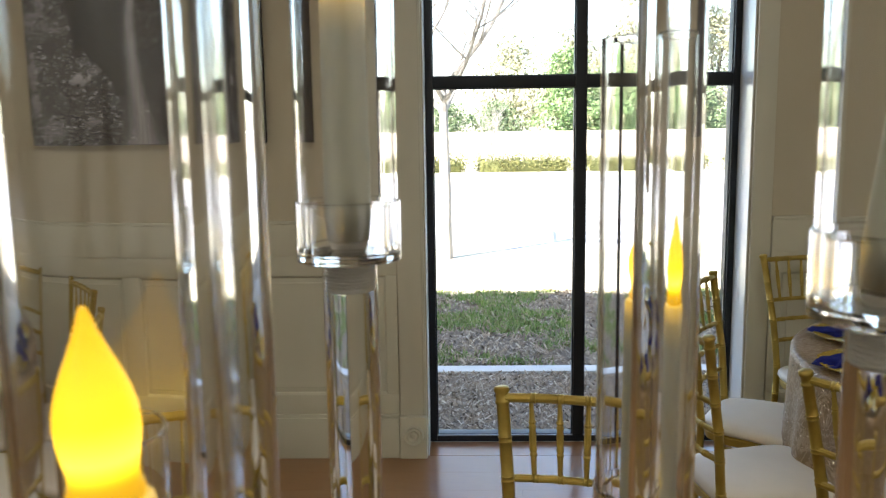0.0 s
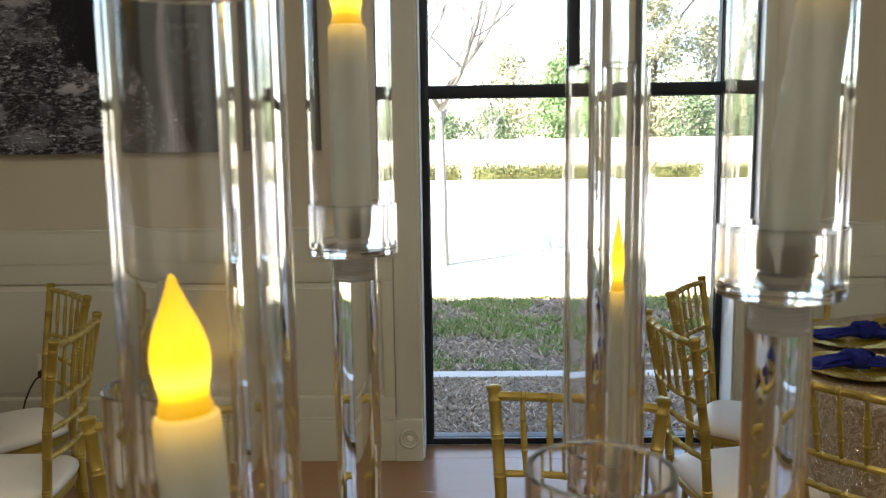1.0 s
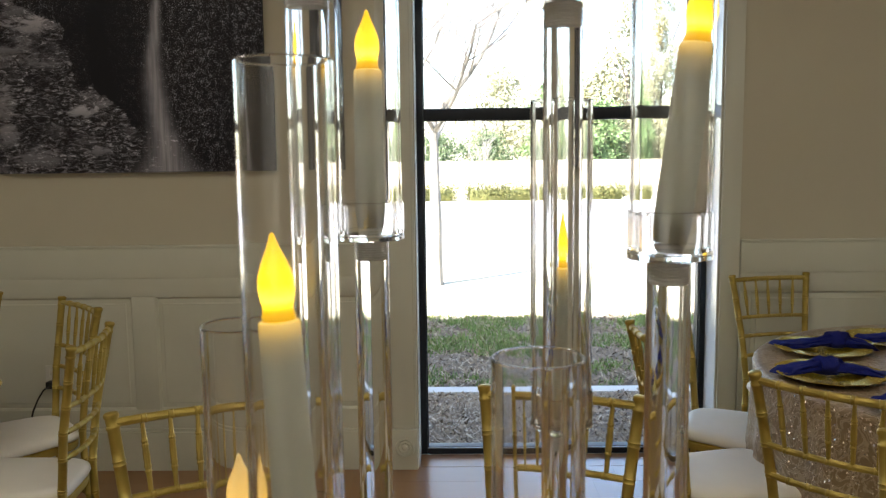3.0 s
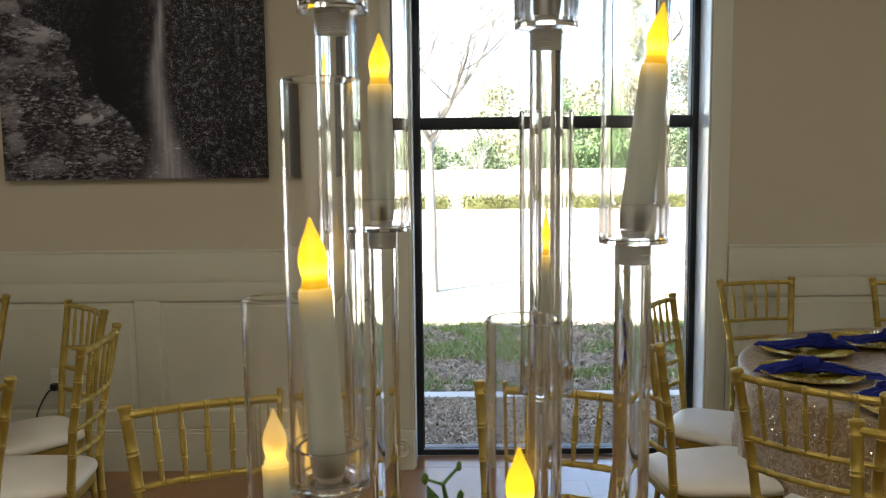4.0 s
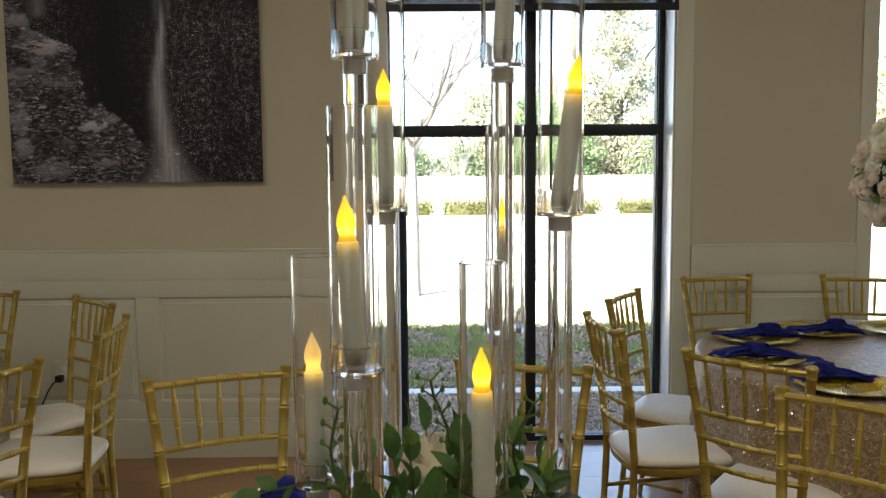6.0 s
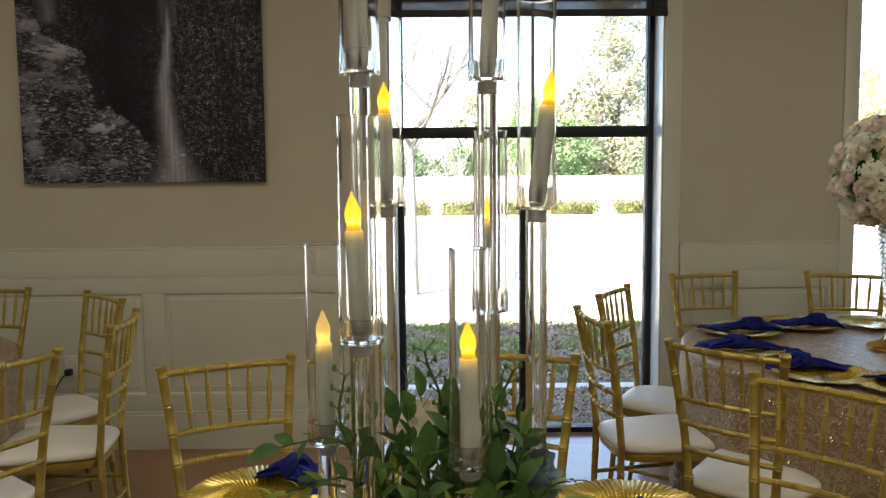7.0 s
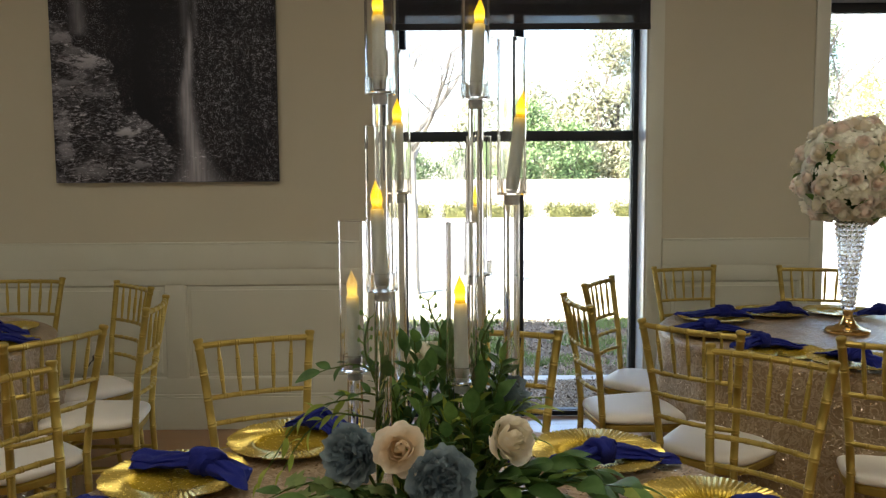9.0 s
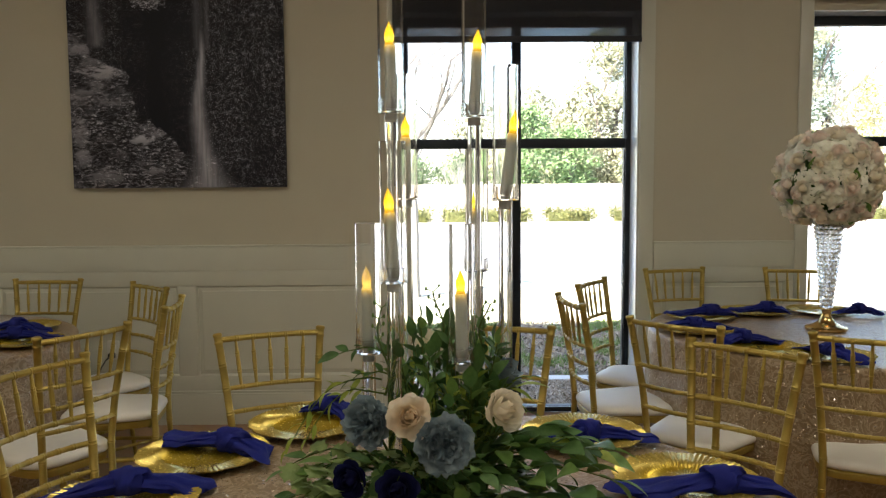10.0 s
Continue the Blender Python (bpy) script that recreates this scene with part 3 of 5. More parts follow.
GROUND = Nodes("ground_cover")
_y = GROUND.axis(1)
_n = GROUND.noise(3.0, 5)
_f = GROUND.noise(45, 6)
_soil = GROUND.mix(_f, (0.09, 0.062, 0.040), (0.20, 0.148, 0.10))
_grass = GROUND.mix(_f, (0.48, 0.44, 0.32), (0.60, 0.55, 0.42))
_road = GROUND.mix(_f, (0.42, 0.41, 0.40), (0.50, 0.49, 0.48))
_gy = GROUND.math("GREATER_THAN", GROUND.math("ADD", _y, GROUND.math("MULTIPLY", _n, 0.6)), 9.9)
_ry = GROUND.math("GREATER_THAN", _y, 13.0)
_fy = GROUND.math("GREATER_THAN", _y, 27.2)
_c = GROUND.mix(_gy, _soil, _grass)
_c = GROUND.mix(_ry, _c, _road)
_c = GROUND.mix(_fy, _c, _grass)
GROUND.bump(_f, 0.5, 0.03)
GROUND = GROUND.done(_c, 0.9, 0.0)
tagged(part("ground", build_ground(), GROUND), "mulch bed, pale dormant lawn and sunlit road outside", "ground", kind="structure")


# ---- wall things ----
SCREEN = Nodes("solar_screen")
_mix = SCREEN.node("ShaderNodeMixShader")
_tr = SCREEN.node("ShaderNodeBsdfTransparent")
_weave = SCREEN.noise(900, 2)
SCREEN.put(_mix.inputs[0], SCREEN.math("ADD", SCREEN.math("MULTIPLY", _weave, 0.1), 0.72))
SCREEN.link(_tr.outputs[0], _mix.inputs[1])
SCREEN.link(SCREEN.bsdf.outputs[0], _mix.inputs[2])
SCREEN.link(_mix.outputs[0], SCREEN.tree.nodes["Material Output"].inputs["Surface"])
SCREEN = SCREEN.done((0.02, 0.02, 0.028), 0.8, 0.0)
DARK_FABRIC = plain("dark_fabric", (0.02, 0.02, 0.026), 0.75, grain=700, vary=0.2, bump=0.2)
WHITE_PLASTIC = plain("white_plastic", (0.72, 0.70, 0.64), 0.35, grain=100, vary=0.03, bump=0.02)
BLACK_RUBBER = plain("black_rubber", (0.015, 0.015, 0.015), 0.5, grain=100, vary=0.2, bump=0.05)


def roller_blind(x0, x1, low, label):
    b = thing("roller_blind", pose(x0, 3.612, 0), label, "blind", "window blinds")
    w = x1 - x0
    if low < 2.45:
        part("fabric", boxed(0.004, w - 0.004, -0.0006, 0.0006, low + 0.036, 2.66), SCREEN, b, "dark see-through screen fabric")
        part("hem_bar", boxed(0.002, w - 0.002, -0.005, 0.005, low, low + 0.036, bevel=0.003), DARK_FABRIC, b)
    else:
        part("hem_bar", boxed(0.002, w - 0.002, -0.012, 0.012, low, low + 0.03, bevel=0.004), DARK_FABRIC, b)
        part("fabric", boxed(0.004, w - 0.004, -0.0006, 0.0006, low + 0.03, 2.66), DARK_FABRIC, b)
    part("roller", turned(bmesh.new(), [(0.0, 0.012, 2.68), (w, 0.012, 2.68)], [0.026, 0.026], 24), DARK_FABRIC, b)
    for x in (-0.006, w + 0.001):
        part("bracket", boxed(x, x + 0.005, -0.02, 0.047, 2.65, 2.72, bevel=0.002), BLACK, b)


roller_blind(-0.105, 1.310, 2.243, "dark solar roller blind pulled a little way down")
roller_blind(2.325, 3.750, 2.482, "dark solar roller blind rolled up over the window")


def picture_material():
    n = Nodes("waterfall_print")
    x, z = n.axis(0), n.axis(2)
    warp = n.noise(4.0, 6, None, 0.6)
    warp2 = n.noise(14.0, 6, None, 0.65)
    half = n.math("SUBTRACT", warp, 0.5)
    # leafy cliff: pale glints on black, thinning out in broad hollows
    glint = n.noise(190, 5, n.at((1, 1, 0.8)), 0.78)
    clump = n.noise(38, 4, None, 0.7)
    broad = n.noise(5, 4)
    cliff = n.ramp(n.math("ADD", n.math("MULTIPLY", glint, 0.7), n.math("MULTIPLY", clump, 0.3)), [(0.49, 0.002), (0.54, 0.06), (0.60, 0.80)])
    cliff = n.math("MULTIPLY", cliff, n.ramp(broad, [(0.34, 0.2), (0.54, 1.0)]))
    right = n.ramp(n.math("ADD", x, n.math("MULTIPLY", half, 0.25)), [(0.12, 0.65), (0.34, 0.27), (0.66, 0.16), (0.84, 0.72)])
    cliff = n.math("MULTIPLY", cliff, right)
    gorge = n.ramp(n.math("ABSOLUTE", n.math("SUBTRACT", n.math("ADD", x, n.math("MULTIPLY", half, 0.2)), 0.50)), [(0.04, 0.04), (0.11, 0.6), (0.18, 1.0)])
    cliff = n.math("MULTIPLY", cliff, gorge)
    # boulders lower left, under a stepped edge
    edge = n.math("SUBTRACT", n.math("SUBTRACT", 0.92, n.math("MULTIPLY", x, 1.05)), z)
    edge = n.math("ADD", edge, n.math("MULTIPLY", half, 0.75))
    rock_mask = n.ramp(edge, [(0.0, 0.0), (0.02, 1.0)])
    crag = n.noise(34, 9, n.at((0.7, 1, 1.5)), 0.80, 0.6)
    bend = n.node("ShaderNodeVectorMath", operation="MULTIPLY_ADD")
    field = n.node("ShaderNodeTexNoise")
    field.inputs["Scale"].default_value, field.inputs["Detail"].default_value = 9.0, 6.0
    n.link(n.coord.outputs["Object"], field.inputs["Vector"])
    n.link(field.outputs["Color"], bend.inputs[0])
    bend.inputs[1].default_value = (0.16, 0.0, 0.16)
    n.link(n.at((0.75, 1, 1.35)), bend.inputs[2])
    body = n.cells(8.5, "Distance", bend.outputs[0])
    hue = n.node("ShaderNodeSeparateXYZ")
    n.link(n.cells(8.5, "Color", bend.outputs[0]), hue.inputs[0])
    block = n.math("MULTIPLY", n.ramp(body, [(0.12, 1.0), (0.42, 0.30), (0.62, 0.02)]), n.ramp(hue.outputs[0], [(0.25, 0.06), (0.95, 0.42)]))
    stone = n.math("MULTIPLY", block, n.ramp(crag, [(0.40, 0.10), (0.52, 0.65), (0.66, 1.6)]))
    strata = n.ramp(n.noise(42, 10, n.at((0.65, 1, 1.6)), 0.84, 0.5), [(0.45, 0.004), (0.505, 0.035), (0.555, 0.26), (0.63, 0.85)])
    stone = n.math("MAXIMUM", stone, n.math("MULTIPLY", strata, n.ramp(n.noise(8, 3), [(0.36, 0.35), (0.58, 1.0)])))
    # smooth wet boulders and ledges with torn edges: centre, half sizes, brightness
    torn = n.math("MULTIPLY", n.math("SUBTRACT", n.noise(16, 9, n.at((0.7, 1, 1.5)), 0.75, 0.6), 0.5), 7.5)
    for cx, cz, rx, rz, gain in ((0.075, 0.785, 0.12, 0.042, 0.20), (0.20, 0.665, 0.12, 0.050, 0.32), (0.13, 0.72, 0.10, 0.040, 0.12), (0.41, 0.465, 0.075, 0.036, 0.30), (0.41, 0.275, 0.065, 0.032, 0.32), (0.50, 0.315, 0.045, 0.030, 0.17),
                                 (0.05, 0.32, 0.05, 0.10, 0.20), (0.62, 0.255, 0.032, 0.014, 0.34), (0.20, 0.06, 0.14, 0.055, 0.13), (0.06, 0.16, 0.06, 0.07, 0.17), (0.47, 0.095, 0.07, 0.026, 0.16), (0.25, 0.49, 0.07, 0.02, 0.16), (0.10, 0.55, 0.09, 0.022, 0.14)):
        ex, ez = n.math("DIVIDE", n.math("SUBTRACT", x, cx), rx), n.math("DIVIDE", n.math("SUBTRACT", z, cz), rz)
        d = n.math("ADD", n.math("ADD", n.math("MULTIPLY", ex, ex), n.math("MULTIPLY", ez, ez)), torn)
        lit = n.math("MULTIPLY", n.ramp(n.math("ADD", n.math("MULTIPLY", ez, 0.25), 0.5), [(0.2, 0.6), (0.7, 1.7)]), gain)
        stone = n.math("MAXIMUM", stone, n.math("MULTIPLY", n.ramp(d, [(0.10, 1.0), (0.75, 0.35), (1.3, 0.0)]), lit))
    tone = n.math("ADD", n.math("MULTIPLY", cliff, n.math("SUBTRACT", 1.0, rock_mask)), n.math("MULTIPLY", stone, rock_mask))

    def fall(centre, width, low, high, gain):
        up = n.math("DIVIDE", z, 1.24)
        c, w = n.ramp(up, centre), n.ramp(up, width)
        d = n.math("DIVIDE", n.math("SUBTRACT", n.math("ADD", x, n.math("MULTIPLY", n.math("SUBTRACT", warp2, 0.5), 0.03)), c), w)
        g = n.math("EXPONENT", n.math("MULTIPLY", n.math("MULTIPLY", d, d), -1.0))
        streak = n.ramp(n.noise(70, 4, n.at((1, 1, 0.06))), [(0.3, 0.5), (0.7, 1.0)])
        m = n.ramp(up, [(low, 0.0), (low + 0.03, 1.0), (high - 0.12, 1.0), (high, 0.15)])
        return n.math("MULTIPLY", n.math("MULTIPLY", n.math("MULTIPLY", g, streak), m), gain)
    f1 = fall([(0.0, 0.785), (0.10, 0.775), (0.22, 0.752), (0.39, 0.735), (0.50, 0.752), (0.62, 0.765), (1.0, 0.765)], [(0.0, 0.115), (0.06, 0.075), (0.16, 0.046), (0.34, 0.036), (0.45, 0.026), (0.62, 0.016), (1.0, 0.02)], -0.03, 0.74, 0.45)
    f2 = fall([(0.0, 0.16), (0.7, 0.16), (1.0, 0.14)], [(0.0, 0.05), (0.7, 0.04), (1.0, 0.025)], 0.64, 1.0, 0.20)
    f3 = fall([(0.0, 0.79), (1.0, 0.80)], [(0.0, 0.012), (1.0, 0.016)], 0.62, 1.0, 0.12)
    f4 = fall([(0.0, 0.74), (1.0, 0.745)], [(0.0, 0.02), (1.0, 0.024)], 0.62, 1.0, 0.10)
    for f in (f1, f2, f3, f4):
        tone = n.math("MAXIMUM", tone, f)
    # pale sprig of leaves
    dx, dz = n.math("DIVIDE", n.math("SUBTRACT", x, 0.46), 0.12), n.math("DIVIDE", n.math("SUBTRACT", z, 1.065), 0.055)
    leafy = n.ramp(n.math("ADD", n.math("ADD", n.math("MULTIPLY", dx, dx), n.math("MULTIPLY", dz, dz)), n.math("MULTIPLY", n.math("SUBTRACT", n.noise(26, 5, n.at((1, 1, 1.4)), 0.7), 0.5), 5.0)), [(0.45, 1.0), (0.75, 0.0)])
    leafy = n.math("MULTIPLY", leafy, n.ramp(n.noise(75, 3, n.at((0.8, 1, 1.4)), 0.6, 1.5), [(0.50, 0.0), (0.55, 0.55)]))
    tone = n.math("MAXIMUM", tone, leafy)
    comb = n.node("ShaderNodeCombineColor")
    for k, g in enumerate((1.0, 0.98, 1.12)):
        n.put(comb.inputs[k], n.math("ADD", n.math("MULTIPLY", tone, g), (0.008, 0.008, 0.013)[k]))
    n.bump(n.noise(900, 2), 0.05, 0.001)
    return n.done(comb.outputs[0], 0.55, 0.0, Specular_IOR_Level=0.25)


canvas = thing("canvas_print", pose(-2.003, 3.622, 1.418), "black and white waterfall photograph printed on canvas", "picture")
part("print", boxed(0, 1.238, 0, 0.004, 0, 1.24, bevel=0.0015), picture_material(), canvas)
part("stretcher", boxed(0.002, 1.236, 0.0041, 0.036, 0.002, 1.238, bevel=0.002), DARK_FABRIC, canvas)


def outlet():
    o = thing("wall_outlet", pose(-1.823, 3.651, 0.455), "white wall outlet with a black plug in it", "outlet")
    part("cover_plate", boxed(-0.036, 0.036, -0.006, 0.0, -0.058, 0.058, bevel=0.003), WHITE_PLASTIC, o)
    for z in (0.021, -0.021):
        part("socket", boxed(-0.016, 0.016, -0.009, -0.0055, z - 0.014, z + 0.014, bevel=0.004), WHITE_PLASTIC, o)
    c = thing("power_cord", pose(-1.823, 3.64, 0.43), "black power cord plugged into the wall outlet", "cord")
    part("plug", boxed(-0.018, 0.016, -0.040, -0.0005, -0.020, 0.014, bevel=0.006), BLACK_RUBBER, c)
    pts = [(-0.002, -0.038, -0.005), (-0.02, -0.055, -0.02), (-0.045, -0.06, -0.06), (-0.075, -0.055, -0.12), (-0.10, -0.05, -0.20), (-0.12, -0.06, -0.33), (-0.14, -0.07, -0.42), (-0.25, -0.08, -0.4255), (-0.5, -0.05, -0.4255)]
    part("cable", turned(bmesh.new(), pts, [0.004] * len(pts), 8), BLACK_RUBBER, c)


outlet()

# ---- place settings ----
CHARGER = Nodes("gold_glass")
_n = CHARGER.noise(130, 4)
_r = CHARGER.noise(9, 3)
CHARGER.bump(_n, 0.03, 0.002)
_far = CHARGER.node("ShaderNodeVectorMath", operation="LENGTH")
CHARGER.link(CHARGER.at((1, 1, 0)), _far.inputs[0])
_gold = CHARGER.mix(_r, (0.47, 0.31, 0.012), (0.58, 0.395, 0.03))
_disc = CHARGER.ramp(CHARGER.math("DIVIDE", _far.outputs["Value"], 0.163), [(0.46, 1.0), (0.52, 0.0)])
_gold = CHARGER.mix(CHARGER.math("MULTIPLY", _disc, 0.7), _gold, (0.50, 0.36, 0.05))
_gold = CHARGER.mix(CHARGER.ramp(CHARGER.math("DIVIDE", _far.outputs["Value"], 0.163), [(0.58, 0.0), (0.68, 1.0)]), _gold, (0.60, 0.45, 0.10))
CHARGER = CHARGER.done(_gold, CHARGER.ramp(_n, [(0.3, 0.19), (0.8, 0.32)]), 0.55)
NAPKIN = plain("royal_blue_cloth", (0.010, 0.015, 0.148), 0.8, grain=500, vary=0.15, blotch=18, bump=0.25, Specular_IOR_Level=0.2)


def charger_mesh():
    bm = bmesh.new()
    n = 600
    def ring(r, z, ridge, scallop):
        out = []
        for i in range(n):
            a = 2 * math.pi * i / n
            wave = math.cos(75 * a)
            big = abs(math.sin(9 * a)) - 0.5
            rr = r * (1 + scallop * (0.022 * big + 0.006 * math.sin(23 * a)))
            out.append(bm.verts.new((rr * math.cos(a), rr * math.sin(a), z + ridge * wave + scallop * 0.0008 * math.sin(11 * a))))
        return out
    top = [ring(r, z, k, s) for r, z, k, s in ((0.012, 0.0062, 0.0, 0), (0.03, 0.0062, 0.0002, 0), (0.06, 0.0062, 0.0005, 0), (0.092, 0.0068, 0.0008, 0), (0.098, 0.0105, 0.0014, 0), (0.106, 0.0165, 0.0019, 0.2), (0.128, 0.0185, 0.0022, 0.5), (0.150, 0.0200, 0.0021, 0.9), (0.163, 0.0215, 0.0011, 1.0))]
    low = [ring(r, z, k, s) for r, z, k, s in ((0.162, 0.0185, 0.0006, 1.0), (0.130, 0.0110, 0, 0.5), (0.104, 0.0045, 0, 0), (0.095, 0.0005, 0, 0), (0.012, 0.0005, 0, 0))]
    rows = top + low
    for a, b in zip(rows, rows[1:]):
        for i in range(n):
            j = (i + 1) % n
            bm.faces.new((a[i], a[j], b[j], b[i]))
    bm.faces.new(top[0])
    bm.faces.new(low[-1][::-1])
    return bm


def napkin_mesh(seed, knot=0.03, length=0.30, spread=1.0):
    """A cloth napkin tied in one loose knot; it lies along x."""
    rnd = random.Random(seed)
    ph = [rnd.uniform(0, 6.28) for _ in range(8)]
    bm = bmesh.new()
    n, m = 48, 44
    rows = []
    for k in range(m + 1):
        s = k / m
        x = -length / 2 + length * s
        d = abs(x - knot)
        flare = min(1.0, d / 0.13)
        wide = (0.022 + 0.032 * flare ** 0.8) * spread
        high = 0.027 - 0.010 * flare
        endcap = min(1.0, s * m / 2.0, (1 - s) * m / 2.0)
        wide *= 0.55 + 0.45 * math.sqrt(endcap)
        high *= (0.22 + 0.78 * math.sqrt(endcap)) * (1.0 - 0.45 * flare ** 2)
        bend = 0.018 * math.sin(3.2 * x / length + ph[0])
        row = []
        for i in range(n):
            a = 2 * math.pi * i / n
            pleat = 1 + 0.16 * math.sin(5 * a + ph[1] + 9 * x) + 0.10 * math.sin(9 * a + ph[2] - 22 * x) + 0.05 * math.sin(14 * a + ph[3] + 40 * x)
            y = wide * pleat * math.cos(a)
            z = high * (1 + math.sin(a) * pleat * (1.0 if math.sin(a) > 0 else 0.75))
            v = Vector((x + 0.030 * math.cos(a + ph[4]) * flare ** 3, y + bend, z))
            v += 0.006 * noise.noise_vector(v * 28 + Vector((seed * 7.0, 0, 0)))
            v.z = max(v.z, 0.001) - (0.012 * max(0.0, flare - 0.75) / 0.25 if x > knot else 0.0)
            row.append(bm.verts.new(v))
        rows.append(row)
    for a, b in zip(rows, rows[1:]):
        for i in range(n):
            bm.faces.new((a[i], a[(i + 1) % n], b[(i + 1) % n], b[i]))
    bm.faces.new(rows[0][::-1])
    bm.faces.new(rows[-1])
    # the knot: a wide pleated band wound about the middle
    for turn, (shift, tilt, rad) in enumerate(((0.0, 24, 0.021), (0.016, -32, 0.018))):
        loops = []
        for k in range(28):
            a = 2 * math.pi * k / 28
            c = Vector((0, 0.031 * math.cos(a), 0.030 + 0.027 * math.sin(a)))
            out = Vector((0, math.cos(a), math.sin(a)))
            ring = []
            for i in range(16):
                b = 2 * math.pi * i / 16
                r = rad * (1 + 0.20 * math.sin(4 * b + ph[5] + 2 * a) + 0.10 * math.sin(3 * a + ph[6]))
                v = c + out * (0.62 * r * math.cos(b)) + Vector((1.25 * r * math.sin(b), 0, 0))
                v = pose(knot + shift, 0.018 * math.sin(3.2 * knot / length + ph[0]), 0, 0, 0, tilt) @ v
                v += 0.004 * noise.noise_vector(v * 40 + Vector((seed * 3.0, turn * 5.0, 0)))
                v.z = max(v.z, 0.001)
                ring.append(bm.verts.new(v))
            loops.append(ring)
        for k in range(28):
            for i in range(16):
                a, b = loops[k], loops[(k + 1) % 28]
                bm.faces.new((a[i], a[(i + 1) % 16], b[(i + 1) % 16], b[i]))
    return bm


_m = part("charger_plate", charger_mesh(), CHARGER, None, angle=70)
charger_data = _m.data
bpy.data.objects.remove(_m)
napkin_data = []
for seed, knot in ((1, 0.035), (2, 0.0), (3, -0.03)):
    _m = part("napkin", napkin_mesh(seed, knot), NAPKIN, None, angle=80)
    napkin_data.append(_m.data)
    bpy.data.objects.remove(_m)
PLATE_Z = 0.7645


def setting(cx, cy, ends=None, kind=0, turn=0):
    p = new("charger_plate", charger_data)
    p.matrix_basis = pose(cx, cy, PLATE_Z, 0, 0, turn)
    tagged(p, "scalloped gold glass charger plate on the blush tablecloth", "plate", "charger plates")
    if ends:
        (ax, ay), (bx, by) = ends
        nk = new("napkin", napkin_data[kind])
        m = pose((ax + bx) / 2, (ay + by) / 2, PLATE_Z + 0.0165, 0, 0, math.degrees(math.atan2(by - ay, bx - ax)))
        nk.matrix_basis = m @ Matrix.Diagonal((math.hypot(bx - ax, by - ay) / 0.30, 0.9, 0.8, 1))
        tagged(nk, "royal blue cloth napkin knotted in the middle on a gold charger", "napkin", "napkins")


setting(-0.500, 0.780, ((-0.625, 0.895), (-0.330, 0.715)), 0, turn=5)
setting(-0.590, 0.470, ((-0.750, 0.505), (-0.440, 0.530)), 1, turn=40)
setting(-0.275, 1.030, ((-0.300, 1.150), (-0.130, 1.050)), 2, turn=70)
setting(0.480, 0.910, ((0.370, 0.790), (0.640, 0.870)), 2, turn=20)
setting(0.650, 0.560, ((0.480, 0.480), (0.830, 0.455)), 0, turn=55)
setting(1.400, 2.770, ((1.255, 2.800), (1.560, 2.730)), 0, turn=10)
setting(1.720, 2.900, ((1.600, 2.890), (1.850, 2.800)), 0, turn=25)
setting(1.270, 2.420, ((1.110, 2.415), (1.455, 2.375)), 2, turn=33)
setting(1.400, 2.020, ((1.250, 2.060), (1.515, 2.100)), 2, turn=48)
setting(1.600, 1.850, ((1.560, 1.960), (1.640, 1.700)), 1, turn=61)
setting(2.060, 2.900, ((2.080, 2.800), (2.300, 2.760)), 1, turn=15)
setting(-1.850, 2.640, ((-1.960, 2.560), (-1.685, 2.540)), 2, turn=12)
setting(-1.680, 2.290, ((-1.860, 2.290), (-1.555, 2.360)), 2, turn=31)
setting(-1.790, 1.930, None, turn=44)


# ---- flowers ----
def petal_stuff(name, base, tip, rough=0.6, through_light=0.4, heart=None, reach=0.04, vary=0.35):
    """Thin petal or leaf: some of the light passes through it. heart: the warmer colour deep in the flower."""
    n = Nodes(name)
    fine = n.noise(180, 4)
    broad = n.noise(35, 3)
    col = n.mix(n.ramp(broad, [(0.3, 0.0), (0.7, 1.0)]), base, tip)
    if heart:
        far = n.node("ShaderNodeVectorMath", operation="LENGTH")
        n.link(n.at((1, 1, 0.45)), far.inputs[0])
        col = n.mix(n.ramp(n.math("DIVIDE", far.outputs["Value"], reach), [(0.05, 1.0), (0.70, 0.0)]), col, heart)
    info = n.node("ShaderNodeObjectInfo")
    col = n.mix(n.math("MULTIPLY", info.outputs["Random"], vary), col, tuple(c * 0.8 for c in base))
    n.bump(fine, 0.15, 0.002)
    n.done(col, rough, 0.0, Specular_IOR_Level=0.35)
    glow, mixed = n.node("ShaderNodeBsdfTranslucent"), n.node("ShaderNodeMixShader")
    n.link(col, glow.inputs["Color"])
    mixed.inputs[0].default_value = through_light
    n.link(n.bsdf.outputs[0], mixed.inputs[1])
    n.link(glow.outputs[0], mixed.inputs[2])
    n.link(mixed.outputs[0], n.tree.nodes["Material Output"].inputs["Surface"])
    return n.mat


